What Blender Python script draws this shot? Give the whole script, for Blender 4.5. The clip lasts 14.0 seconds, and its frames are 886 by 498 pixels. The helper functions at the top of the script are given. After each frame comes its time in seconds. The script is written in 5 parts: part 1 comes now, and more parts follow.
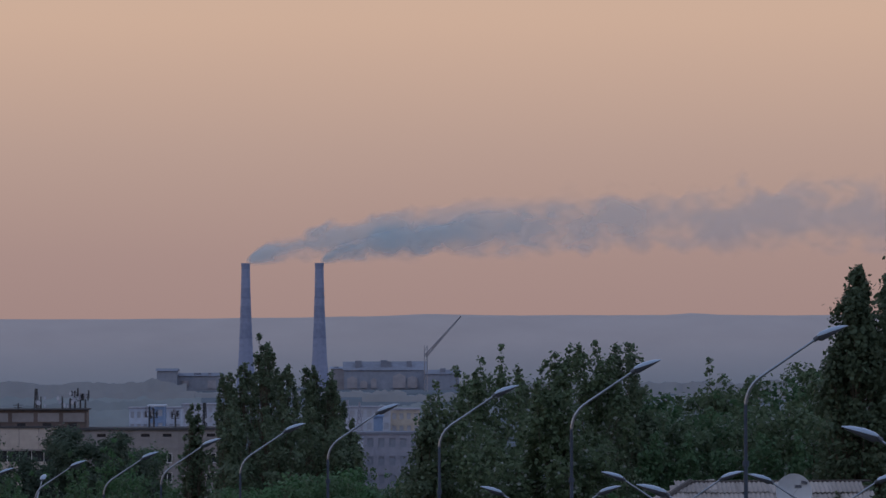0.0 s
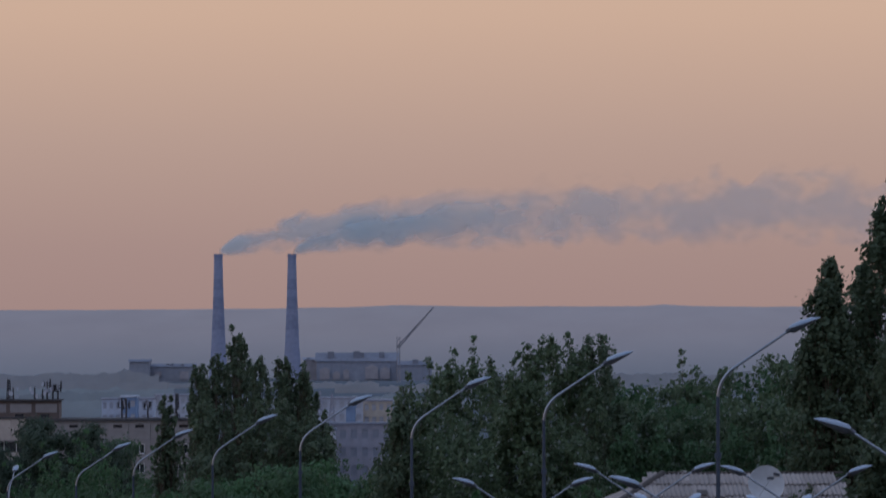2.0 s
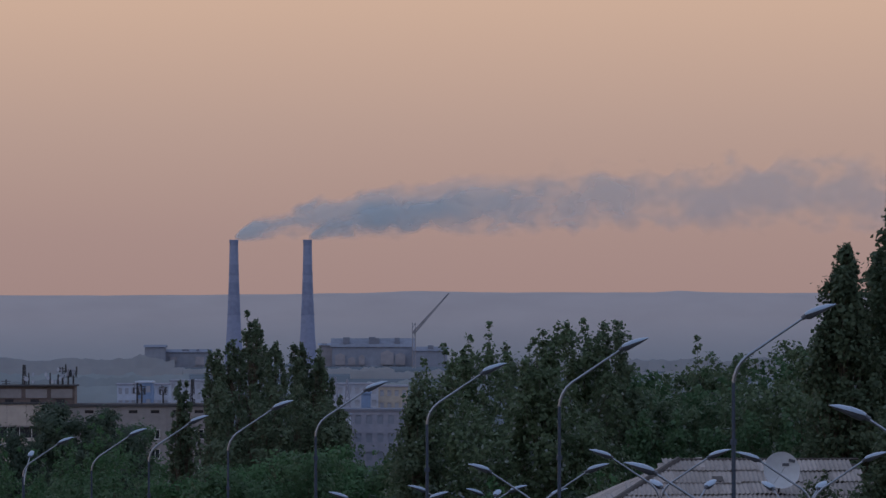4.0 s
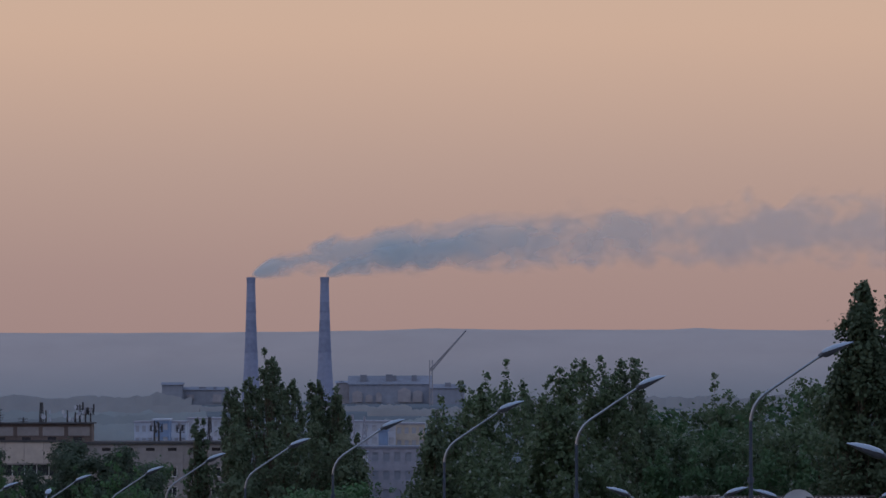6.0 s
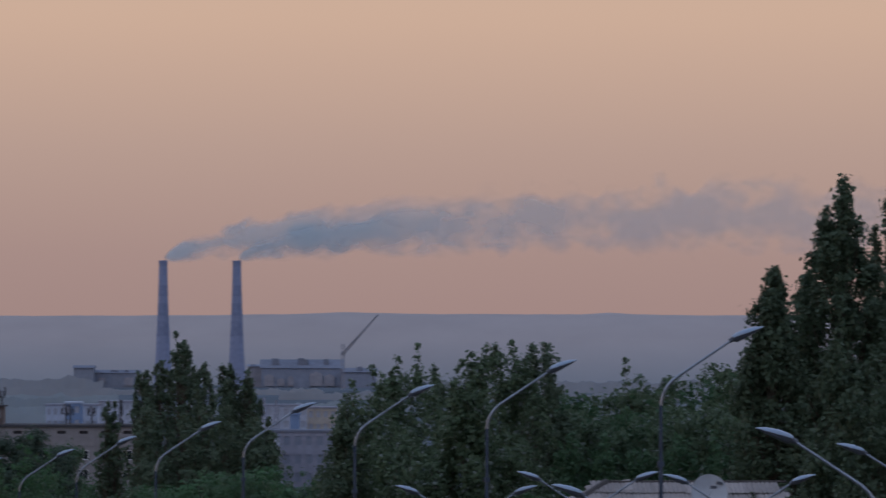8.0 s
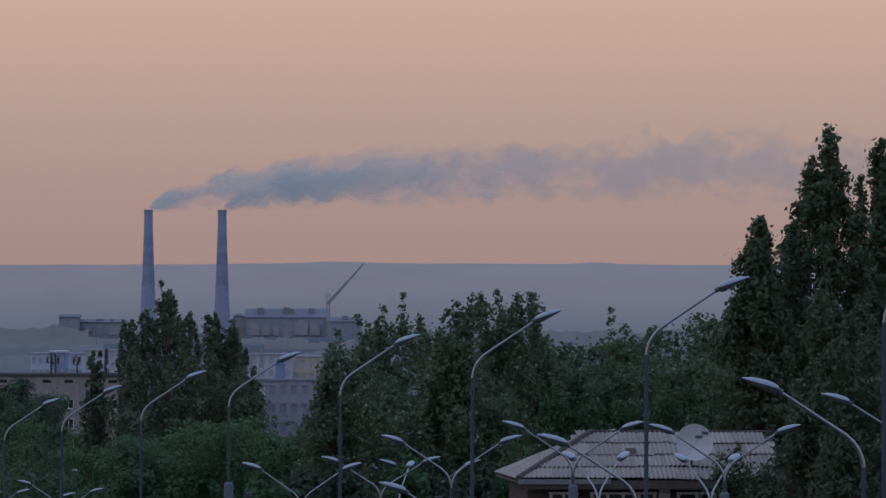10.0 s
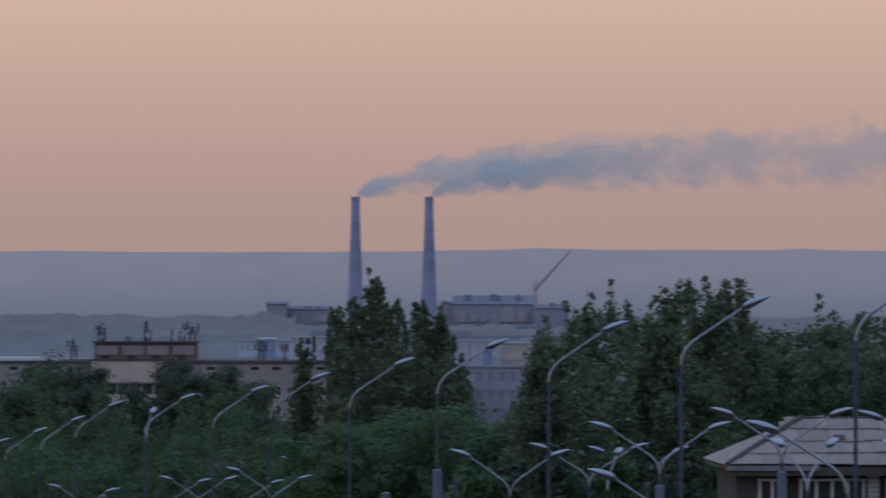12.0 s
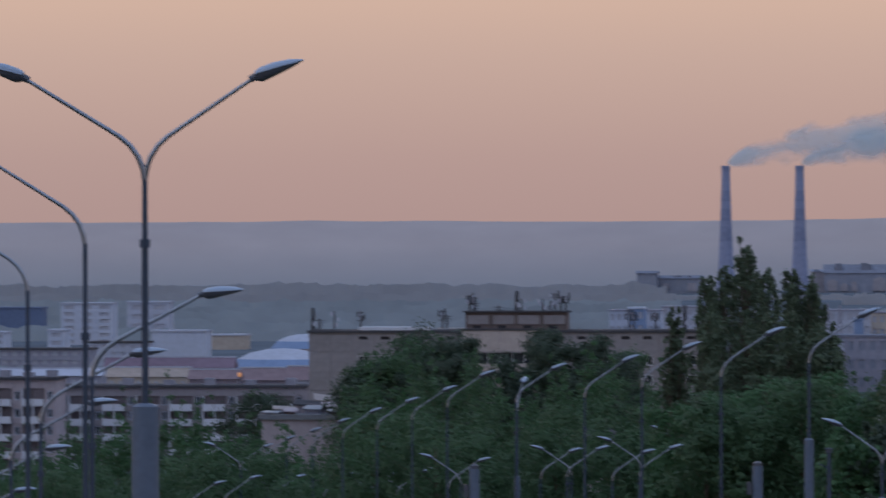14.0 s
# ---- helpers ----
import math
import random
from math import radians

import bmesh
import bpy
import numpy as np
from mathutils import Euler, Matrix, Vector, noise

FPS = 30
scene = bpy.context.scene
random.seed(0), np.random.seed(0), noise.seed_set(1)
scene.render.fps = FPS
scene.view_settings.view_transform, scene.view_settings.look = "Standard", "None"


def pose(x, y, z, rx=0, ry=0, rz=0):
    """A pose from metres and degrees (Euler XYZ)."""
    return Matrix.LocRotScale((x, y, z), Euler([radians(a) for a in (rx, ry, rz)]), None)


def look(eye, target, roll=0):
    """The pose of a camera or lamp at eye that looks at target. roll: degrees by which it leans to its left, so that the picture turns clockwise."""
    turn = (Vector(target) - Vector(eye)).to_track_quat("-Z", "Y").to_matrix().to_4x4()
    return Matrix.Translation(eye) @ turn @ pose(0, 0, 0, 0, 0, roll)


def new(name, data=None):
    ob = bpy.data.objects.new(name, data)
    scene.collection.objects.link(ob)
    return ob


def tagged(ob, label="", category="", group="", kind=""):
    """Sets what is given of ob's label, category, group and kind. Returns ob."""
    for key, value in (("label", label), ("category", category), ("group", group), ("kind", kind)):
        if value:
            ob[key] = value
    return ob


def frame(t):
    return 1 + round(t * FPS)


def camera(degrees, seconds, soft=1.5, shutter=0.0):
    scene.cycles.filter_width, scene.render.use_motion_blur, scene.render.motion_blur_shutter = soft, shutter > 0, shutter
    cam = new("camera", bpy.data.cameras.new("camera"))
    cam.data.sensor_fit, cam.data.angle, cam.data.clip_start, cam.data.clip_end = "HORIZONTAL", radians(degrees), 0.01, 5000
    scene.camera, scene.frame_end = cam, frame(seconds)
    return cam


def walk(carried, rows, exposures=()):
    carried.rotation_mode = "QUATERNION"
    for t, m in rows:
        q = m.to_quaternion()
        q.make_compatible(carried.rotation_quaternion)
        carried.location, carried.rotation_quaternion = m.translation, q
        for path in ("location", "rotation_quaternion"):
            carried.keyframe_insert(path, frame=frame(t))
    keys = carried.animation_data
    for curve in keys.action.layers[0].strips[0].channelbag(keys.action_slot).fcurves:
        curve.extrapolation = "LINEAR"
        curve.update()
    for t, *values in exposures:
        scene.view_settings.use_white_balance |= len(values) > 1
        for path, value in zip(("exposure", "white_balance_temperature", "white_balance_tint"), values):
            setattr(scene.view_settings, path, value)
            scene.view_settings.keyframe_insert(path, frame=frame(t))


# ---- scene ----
# ---- camera: a long lens turned by hand on one spot ----
EYE = 36.0                      # height of the eye over the plain
cam = camera(8.0, 14.0, soft=1.45, shutter=0.5)
PATH = [
    # seconds, x, lift, turn to the right, tilt up, roll (degrees)
    (0, 0.001, -0.019, 0.0000, 0.8125, -0.209),
    (0.2, 0.005, -0.011, -0.0416, 0.7954, -0.227),
    (0.3, 0.006, -0.008, -0.0624, 0.7894, -0.236),
    (0.5, 0.010, 0.000, -0.0637, 0.8078, -0.254),
    (0.7, 0.008, -0.002, -0.0553, 0.8564, -0.251),
    (0.8, 0.006, -0.004, -0.0232, 0.8778, -0.250),
    (1, 0.004, -0.006, 0.0664, 0.9051, -0.247),
    (1.2, 0.005, 0.000, 0.1543, 0.9795, -0.200),
    (1.3, 0.006, 0.004, 0.1645, 0.9858, -0.177),
    (1.5, 0.007, 0.010, 0.2056, 0.9963, -0.130),
    (1.7, 0.006, 0.003, 0.2602, 1.0029, -0.141),
    (1.8, 0.005, -0.000, 0.2643, 0.9433, -0.146),
    (2, 0.004, -0.007, 0.2467, 0.7312, -0.157),
    (2.2, 0.004, -0.007, 0.2091, 0.5912, -0.151),
    (4.3, 0.001, -0.002, 0.1035, 0.6107, -0.082),
    (4.5, 0.001, -0.002, 0.0986, 0.6271, -0.076),
    (4.7, 0.007, -0.003, 0.0851, 0.6485, -0.047),
    (4.8, 0.009, -0.003, 0.0681, 0.6024, -0.032),
    (5, 0.015, -0.004, 0.0288, 0.5308, -0.003),
    (5.2, 0.007, 0.004, -0.0058, 0.4707, -0.023),
    (5.3, 0.003, 0.007, -0.0100, 0.4408, -0.033),
    (5.5, -0.005, 0.015, -0.0131, 0.5048, -0.053),
    (5.7, -0.002, 0.015, -0.0096, 0.7136, -0.079),
    (5.8, -0.001, 0.015, -0.0156, 0.8412, -0.091),
    (6, 0.002, 0.015, -0.0482, 0.9416, -0.117),
    (6.2, 0.003, 0.006, -0.0560, 1.0121, -0.063),
    (6.3, 0.004, 0.001, -0.0341, 1.0448, -0.035),
    (6.5, 0.005, -0.008, 0.0459, 1.1153, 0.019),
    (6.7, 0.005, -0.010, 0.1381, 1.1258, 0.053),
    (6.8, 0.005, -0.011, 0.1945, 1.1156, 0.071),
    (7, 0.005, -0.013, 0.3125, 1.0848, 0.105),
    (7.2, 0.008, -0.011, 0.4670, 1.0494, 0.115),
    (7.3, 0.010, -0.009, 0.5081, 1.0342, 0.121),
    (7.5, 0.013, -0.007, 0.5308, 0.9537, 0.131),
    (7.7, 0.021, -0.003, 0.5494, 0.8546, 0.112),
    (7.8, 0.025, -0.001, 0.5806, 0.8444, 0.102),
    (8, 0.033, 0.003, 0.7434, 0.7976, 0.083),
    (8.2, 0.033, 0.003, 0.9940, 0.8230, 0.083),
    (10.3, 0.024, 0.008, 0.8280, 0.2970, 0.150),
    (10.5, 0.024, 0.008, 0.7802, 0.2923, 0.151),
    (10.7, 0.015, 0.004, 0.7380, 0.2979, 0.188),
    (10.8, 0.011, 0.003, 0.6890, 0.2903, 0.207),
    (11, 0.002, -0.001, 0.4862, 0.2610, 0.244),
    (11.2, -0.005, -0.004, 0.2147, 0.1943, 0.282),
    (11.3, -0.009, -0.005, 0.1243, 0.1959, 0.301),
    (11.5, -0.016, -0.008, -0.0635, 0.2339, 0.339),
    (11.6, -0.015, -0.005, -0.2384, 0.2725, 0.278),
    (11.7, -0.015, -0.002, -0.3643, 0.2692, 0.217),
    (11.8, -0.014, 0.001, -0.5881, 0.2519, 0.157),
    (12, -0.013, 0.007, -0.9936, 0.2174, 0.035),
    (12.2, -0.016, 0.008, -1.3443, 0.3253, 0.072),
    (12.3, -0.017, 0.008, -1.4764, 0.3685, 0.090),
    (12.5, -0.020, 0.009, -1.7623, 0.4008, 0.127),
    (12.7, -0.020, 0.005, -2.0433, 0.3868, 0.095),
    (12.8, -0.019, 0.003, -2.2054, 0.3744, 0.080),
    (13, -0.019, -0.001, -2.4864, 0.2740, 0.048),
    (13.2, -0.020, 0.000, -2.7989, 0.2100, 0.057),
    (13.3, -0.021, 0.001, -2.9281, 0.1672, 0.062),
    (13.5, -0.022, 0.002, -3.2622, 0.0492, 0.071),
    (13.7, -0.027, 0.004, -3.6510, -0.0648, -0.001),
    (13.8, -0.029, 0.005, -3.9103, -0.1056, -0.038),
    (14, -0.034, 0.007, -4.3423, -0.0575, -0.110),
]
walk(cam, [(t, pose(x, 0, EYE + z, 90 + up, 0, -turn) @ pose(0, 0, 0, 0, 0, roll))
           for t, x, z, turn, up, roll in PATH],
     exposures=[(0.0, 0.0), (8.0, 0.0), (10.5, 0.1), (12.5, 0.24), (14.0, 0.28)])

# ---- dusk sky and light ----
world = bpy.data.worlds.new("dusk")
scene.world = world
world.use_nodes = True
wn, wl = world.node_tree.nodes, world.node_tree.links
wn.clear()
w_out, w_bg = wn.new("ShaderNodeOutputWorld"), wn.new("ShaderNodeBackground")
w_tc, w_sep, w_map = wn.new("ShaderNodeTexCoord"), wn.new("ShaderNodeSeparateXYZ"), wn.new("ShaderNodeMapRange")
w_ramp = wn.new("ShaderNodeValToRGB")
w_sky = wn.new("ShaderNodeTexSky")
w_sky.sky_type, w_sky.sun_disc = "NISHITA", False
w_sky.sun_elevation, w_sky.sun_rotation = radians(2.0), radians(-70)
w_sky.dust_density = 4.0
w_map.inputs["From Min"].default_value, w_map.inputs["From Max"].default_value = 0.0, 0.5
wl.new(w_tc.outputs["Generated"], w_sep.inputs[0])
wl.new(w_sep.outputs["Z"], w_map.inputs["Value"])
wl.new(w_map.outputs[0], w_ramp.inputs[0])
SKY = [(0.0, (0.352, 0.240, 0.226)), (0.008, (0.358, 0.244, 0.229)), (0.026, (0.383, 0.262, 0.241)),
       (0.060, (0.466, 0.326, 0.278)), (0.100, (0.594, 0.408, 0.314)), (0.16, (0.60, 0.44, 0.34)),
       (0.40, (0.44, 0.43, 0.50)), (1.0, (0.38, 0.47, 0.68))]
cr = w_ramp.color_ramp
while len(cr.elements) < len(SKY):
    cr.elements.new(0.5)
for el, (p, c) in zip(cr.elements, SKY):
    el.position, el.color = p, (*c, 1)
w_add = wn.new("ShaderNodeMix")
w_add.data_type, w_add.blend_type = "RGBA", "ADD"
w_add.inputs["Factor"].default_value = 0.02
wl.new(w_ramp.outputs[0], w_add.inputs["A"])
wl.new(w_sky.outputs[0], w_add.inputs["B"])
wl.new(w_add.outputs["Result"], w_bg.inputs["Color"])
wl.new(w_bg.outputs[0], w_out.inputs[0])
w_bg.inputs["Strength"].default_value = 1.0

sun = new("sun", bpy.data.lights.new("sun", "SUN"))
sun.data.energy, sun.data.angle, sun.data.color = 0.15, radians(25), (1.0, 0.88, 0.78)
sun.matrix_world = look((0, 0, 0), (0.55, 0.35, -0.6))

# ---- plan helpers ----
F = 784 / math.tan(radians(4.0))
GY = [-400, 0, 90, 140, 200, 260, 320, 420, 600, 900, 6000]
GZ = [36, 33, 28.7, 26.5, 24.2, 21.7, 19.1, 14, 8, 0.6, 0]


def ground_z(y):
    return float(np.interp(y, GY, GZ))


def site(u, v, d):
    """The place d metres ahead at a bearing u and a drop v, both in steps of 1/F radian from the north-west corner of the first view."""
    return Vector((d * math.tan((u - 784) / F), d, EYE + d * (600 - v) / F))


def span(n, d):
    """n such steps at d metres, in metres."""
    return n * d / F


def material(name, col, rough=0.8, metal=0.0, vary=0.25, grain=6.0, coarse=0.6, bump=0.15, island=0.0, each=0.0, spec=0.3):
    m = bpy.data.materials.new(name)
    m.use_nodes = True
    n, l = m.node_tree.nodes, m.node_tree.links
    b = n["Principled BSDF"]
    b.inputs["Roughness"].default_value, b.inputs["Metallic"].default_value = rough, metal
    b.inputs["Specular IOR Level"].default_value = spec
    tc = n.new("ShaderNodeTexCoord")
    fine, wide = n.new("ShaderNodeTexNoise"), n.new("ShaderNodeTexNoise")
    for t, s in ((fine, grain), (wide, coarse)):
        t.inputs["Scale"].default_value, t.inputs["Detail"].default_value = s, 4
        l.new(tc.outputs["Object"], t.inputs["Vector"])
    add = n.new("ShaderNodeMath")
    add.operation = "ADD"
    l.new(fine.outputs["Fac"], add.inputs[0])
    l.new(wide.outputs["Fac"], add.inputs[1])
    src = add.outputs[0]
    for on, node, sock in ((island, "ShaderNodeNewGeometry", "Random Per Island"), (each, "ShaderNodeObjectInfo", "Random")):
        if on:
            g, mul = n.new(node), n.new("ShaderNodeMath")
            mul.operation = "MULTIPLY_ADD"
            mul.inputs[1].default_value = on
            l.new(g.outputs[sock], mul.inputs[0])
            l.new(src, mul.inputs[2])
            src = mul.outputs[0]
    mr = n.new("ShaderNodeMapRange")
    mr.inputs["From Min"].default_value, mr.inputs["From Max"].default_value = 0.6, 1.4 + island + each
    mr.inputs["To Min"].default_value, mr.inputs["To Max"].default_value = 1 - vary, 1 + vary
    l.new(src, mr.inputs["Value"])
    mix = n.new("ShaderNodeVectorMath")
    mix.operation = "SCALE"
    mix.inputs[0].default_value = col
    l.new(mr.outputs[0], mix.inputs["Scale"])
    l.new(mix.outputs[0], b.inputs["Base Color"])
    if bump:
        bp = n.new("ShaderNodeBump")
        bp.inputs["Strength"].default_value = bump
        l.new(fine.outputs["Fac"], bp.inputs["Height"])
        l.new(bp.outputs[0], b.inputs["Normal"])
    return m


def leaf_material(name, col, vary=0.25, through_light=0.42, glinting=0.0):
    m = material(name, col, rough=0.5, vary=vary, grain=0.9, coarse=0.22, bump=0, island=0.7, spec=0.2)
    n, l = m.node_tree.nodes, m.node_tree.links
    b, out = n["Principled BSDF"], n["Material Output"]
    if glinting:
        # bright glints painted in: a random few leaves get a pale colour
        geo, pick, glint_mix = n.new("ShaderNodeNewGeometry"), n.new("ShaderNodeMath"), n.new("ShaderNodeMix")
        pick.operation, pick.inputs[1].default_value = "GREATER_THAN", 1 - glinting
        glint_mix.data_type = "RGBA"
        l.new(geo.outputs["Random Per Island"], pick.inputs[0])
        l.new(pick.outputs[0], glint_mix.inputs["Factor"])
        l.new(b.inputs["Base Color"].links[0].from_socket, glint_mix.inputs["A"])
        glint_mix.inputs["B"].default_value = (0.25, 0.30, 0.29, 1)
        l.new(glint_mix.outputs["Result"], b.inputs["Base Color"])
    tr, mx = n.new("ShaderNodeBsdfTranslucent"), n.new("ShaderNodeMixShader")
    l.new(b.inputs["Base Color"].links[0].from_socket, tr.inputs["Color"])
    mx.inputs[0].default_value = through_light
    l.new(b.outputs[0], mx.inputs[1])
    l.new(tr.outputs[0], mx.inputs[2])
    l.new(mx.outputs[0], out.inputs["Surface"])
    return m


M = {
    "ground": material("dry_grass", (0.055, 0.065, 0.045), grain=0.5, coarse=0.01, vary=0.4),
    # field colour turned blue-grey: the haze of distance is painted in
    "plain": material("hazed_far_fields", (0.115, 0.138, 0.168), grain=0.02, coarse=0.004, vary=0.25, bump=0, spec=0.0),
    "leaf": leaf_material("poplar_leaf", (0.094, 0.142, 0.084), glinting=0.05),
    "leaf_tall": leaf_material("tall_poplar_leaf", (0.076, 0.112, 0.071)),
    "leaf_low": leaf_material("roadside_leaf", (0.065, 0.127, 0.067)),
    "leaf_dark": leaf_material("dark_leaf", (0.058, 0.090, 0.066)),
    "leaf_poplar": leaf_material("group_poplar_leaf", (0.096, 0.138, 0.092)),
    "leaf_fresh": leaf_material("fresh_leaf", (0.068, 0.150, 0.072)),
    # haze painted into the woods' colour, paler again for the farther belts
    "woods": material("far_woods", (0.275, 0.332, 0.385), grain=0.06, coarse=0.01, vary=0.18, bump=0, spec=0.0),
    "woods_far": material("farther_hazed_woods", (0.298, 0.326, 0.372), grain=0.06, coarse=0.01, vary=0.12, bump=0, spec=0.0),
    "blue_dark": material("dark_blue_cladding", (0.12, 0.165, 0.275), grain=0.8, coarse=0.05, vary=0.15, spec=0.05),
    "bark": material("bark", (0.09, 0.075, 0.06), grain=9, vary=0.4, bump=0.5),
    "pole": material("galvanised_pole", (0.044, 0.064, 0.104), rough=0.6, metal=0.1, grain=14, coarse=1.5, vary=0.25, bump=0.05, each=0.3),
    "sleeve": material("grey_painted_sleeve", (0.098, 0.132, 0.198), rough=0.6, grain=9, coarse=1.2, vary=0.15, bump=0.08),
    "arm": material("bright_arm_steel", (0.25, 0.275, 0.33), rough=0.3, metal=0.85, grain=14, coarse=1.5, vary=0.2, bump=0.05),
    "shell": material("lamp_shell", (0.26, 0.34, 0.47), rough=0.3, grain=20, coarse=3, vary=0.15, bump=0.03, each=0.5),
    "under": material("lamp_underside", (0.075, 0.085, 0.115), rough=0.3, grain=20, coarse=3, vary=0.2, bump=0),
    "panel": material("panel_concrete", (0.236, 0.229, 0.252), grain=1.2, coarse=0.15, vary=0.22, each=0.35),
    "pink": material("pink_plaster", (0.355, 0.325, 0.365), grain=1.0, coarse=0.1, vary=0.2, spec=0.05),
    # pale and white plaster hold painted haze: duller and bluer for the far town
    "pale": material("hazed_pale_plaster", (0.375, 0.415, 0.515), grain=0.8, coarse=0.06, vary=0.15, spec=0.05),
    "white": material("hazed_white_plaster", (0.425, 0.485, 0.605), grain=0.8, coarse=0.05, vary=0.12, spec=0.05),
    "whitewash": material("whitewash", (0.50, 0.54, 0.62), grain=0.8, coarse=0.05, vary=0.15, spec=0.05),
    # crane colour drawn close to the hill tone, painting in the haze
    "crane": material("hazed_crane", (0.285, 0.285, 0.325), grain=0.3, coarse=0.03, vary=0.1, bump=0, spec=0.0),
    "blue": material("blue_cladding", (0.18, 0.26, 0.42), grain=0.8, coarse=0.05, vary=0.15, spec=0.05),
    "slab_grey": material("grey_wall", (0.26, 0.275, 0.345), grain=0.6, coarse=0.04, vary=0.2, spec=0.05),
    "yellow": material("ochre_plaster", (0.40, 0.37, 0.34), grain=0.6, coarse=0.04, vary=0.2, spec=0.05),
    "red": material("rust_red_roof", (0.22, 0.20, 0.245), grain=0.6, coarse=0.04, vary=0.2, spec=0.05),
    "maroon": material("maroon_sheet_roof", (0.175, 0.135, 0.180), grain=0.6, coarse=0.04, vary=0.2, spec=0.05),
    "straw": material("straw_yellow_roof", (0.33, 0.29, 0.27), grain=0.6, coarse=0.04, vary=0.2, spec=0.05),
    "brick_red": material("faded_brick_roof", (0.210, 0.165, 0.188), grain=0.6, coarse=0.04, vary=0.2, spec=0.05),
    "brown": material("brown_panel", (0.135, 0.112, 0.115), grain=1.2, coarse=0.2, vary=0.25),
    "tar": material("tar_roof", (0.07, 0.072, 0.085), grain=1.5, coarse=0.1, vary=0.3, spec=0.05),
    # panes lightened towards the wall tone, as haze painted over dark glass
    "far_window": material("hazed_far_panes", (0.355, 0.38, 0.455), rough=0.4, grain=0.8, coarse=0.05, vary=0.15, bump=0, spec=0.05),
    # loggia backs darkened in colour for the shade of the recess
    "shaded": material("loggia_shade_wall", (0.13, 0.115, 0.135), rough=0.5, grain=1.0, coarse=0.2, vary=0.35, bump=0, each=0.6),
    "house_pink": material("dusky_pink_plaster", (0.255, 0.245, 0.280), grain=1.0, coarse=0.12, vary=0.2, spec=0.05, each=0.3),
    "dark": material("dark_opening", (0.03, 0.034, 0.045), rough=0.25, vary=0.3, bump=0),
    "steel": material("dark_steel", (0.06, 0.065, 0.08), rough=0.6, metal=0.3, vary=0.3, bump=0),
    # distance haze is painted into both stack colours as pale blue
    "stack": material("hazed_stack", (0.24, 0.28, 0.415), grain=0.4, coarse=0.03, vary=0.18, bump=0, spec=0.0),
    "stack_dark": material("hazed_sooty_band", (0.205, 0.24, 0.36), grain=0.4, coarse=0.05, vary=0.2, bump=0, spec=0.0),
    # plant walls, roofs, boiler house and gables: haze painted as low-contrast blue-grey
    "plant": material("hazed_plant_wall", (0.230, 0.264, 0.345), grain=0.3, coarse=0.03, vary=0.2, bump=0, spec=0.0),
    "plant_dark": material("hazed_plant_roof", (0.180, 0.202, 0.262), grain=0.3, coarse=0.03, vary=0.2, bump=0, spec=0.0),
    "boiler": material("hazed_boiler_wall", (0.235, 0.265, 0.335), grain=0.3, coarse=0.03, vary=0.2, bump=0, spec=0.0),
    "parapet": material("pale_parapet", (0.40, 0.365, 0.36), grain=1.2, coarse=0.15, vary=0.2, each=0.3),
    "plant_pale": material("hazed_plant_gable", (0.288, 0.290, 0.336), grain=0.3, coarse=0.03, vary=0.2, bump=0, spec=0.0),
    "slate": material("asbestos_sheet", (0.285, 0.262, 0.264), rough=0.9, grain=7, coarse=0.8, vary=0.3, each=0.9),
    "wood": material("weathered_boards", (0.075, 0.068, 0.07), grain=8, coarse=0.7, vary=0.35, bump=0.3),
    # wall colour lowered so that it carries the shade of the eaves
    "brick": material("eave_shaded_wall", (0.050, 0.047, 0.052), grain=6, coarse=0.5, vary=0.3, bump=0.3),
    "frame": material("white_window_frame", (0.55, 0.57, 0.62), rough=0.5, grain=8, coarse=1, vary=0.12, bump=0),
    "tin": material("tin_flashing", (0.17, 0.20, 0.25), rough=0.4, metal=0.5, grain=6, coarse=1, vary=0.25, bump=0.05),
    "dish": material("dish_grey", (0.52, 0.56, 0.64), rough=0.5, grain=5, coarse=1, vary=0.12, bump=0.03),
}


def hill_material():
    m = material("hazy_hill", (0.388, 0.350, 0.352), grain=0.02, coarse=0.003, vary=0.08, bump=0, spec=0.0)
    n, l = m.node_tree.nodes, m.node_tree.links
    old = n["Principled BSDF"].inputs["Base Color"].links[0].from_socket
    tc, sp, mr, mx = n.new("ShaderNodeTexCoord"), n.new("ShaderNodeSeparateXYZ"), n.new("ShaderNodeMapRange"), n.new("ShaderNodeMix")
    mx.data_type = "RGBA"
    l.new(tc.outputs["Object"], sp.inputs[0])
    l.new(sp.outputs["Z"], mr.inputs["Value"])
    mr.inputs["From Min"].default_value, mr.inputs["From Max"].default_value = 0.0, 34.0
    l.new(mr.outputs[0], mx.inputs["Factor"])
    # haze painted by height: blue-grey at the foot, mauve towards the crest
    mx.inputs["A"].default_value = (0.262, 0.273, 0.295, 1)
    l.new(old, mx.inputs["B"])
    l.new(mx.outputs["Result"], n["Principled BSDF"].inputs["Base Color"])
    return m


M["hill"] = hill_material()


def glass_material():
    m = bpy.data.materials.new("window_glass")
    m.use_nodes = True
    b = m.node_tree.nodes["Principled BSDF"]
    b.inputs["Base Color"].default_value = (0.03, 0.035, 0.045, 1)
    b.inputs["Roughness"].default_value = 0.08
    b.inputs["Specular IOR Level"].default_value = 0.6
    return m


M["glass"] = glass_material()


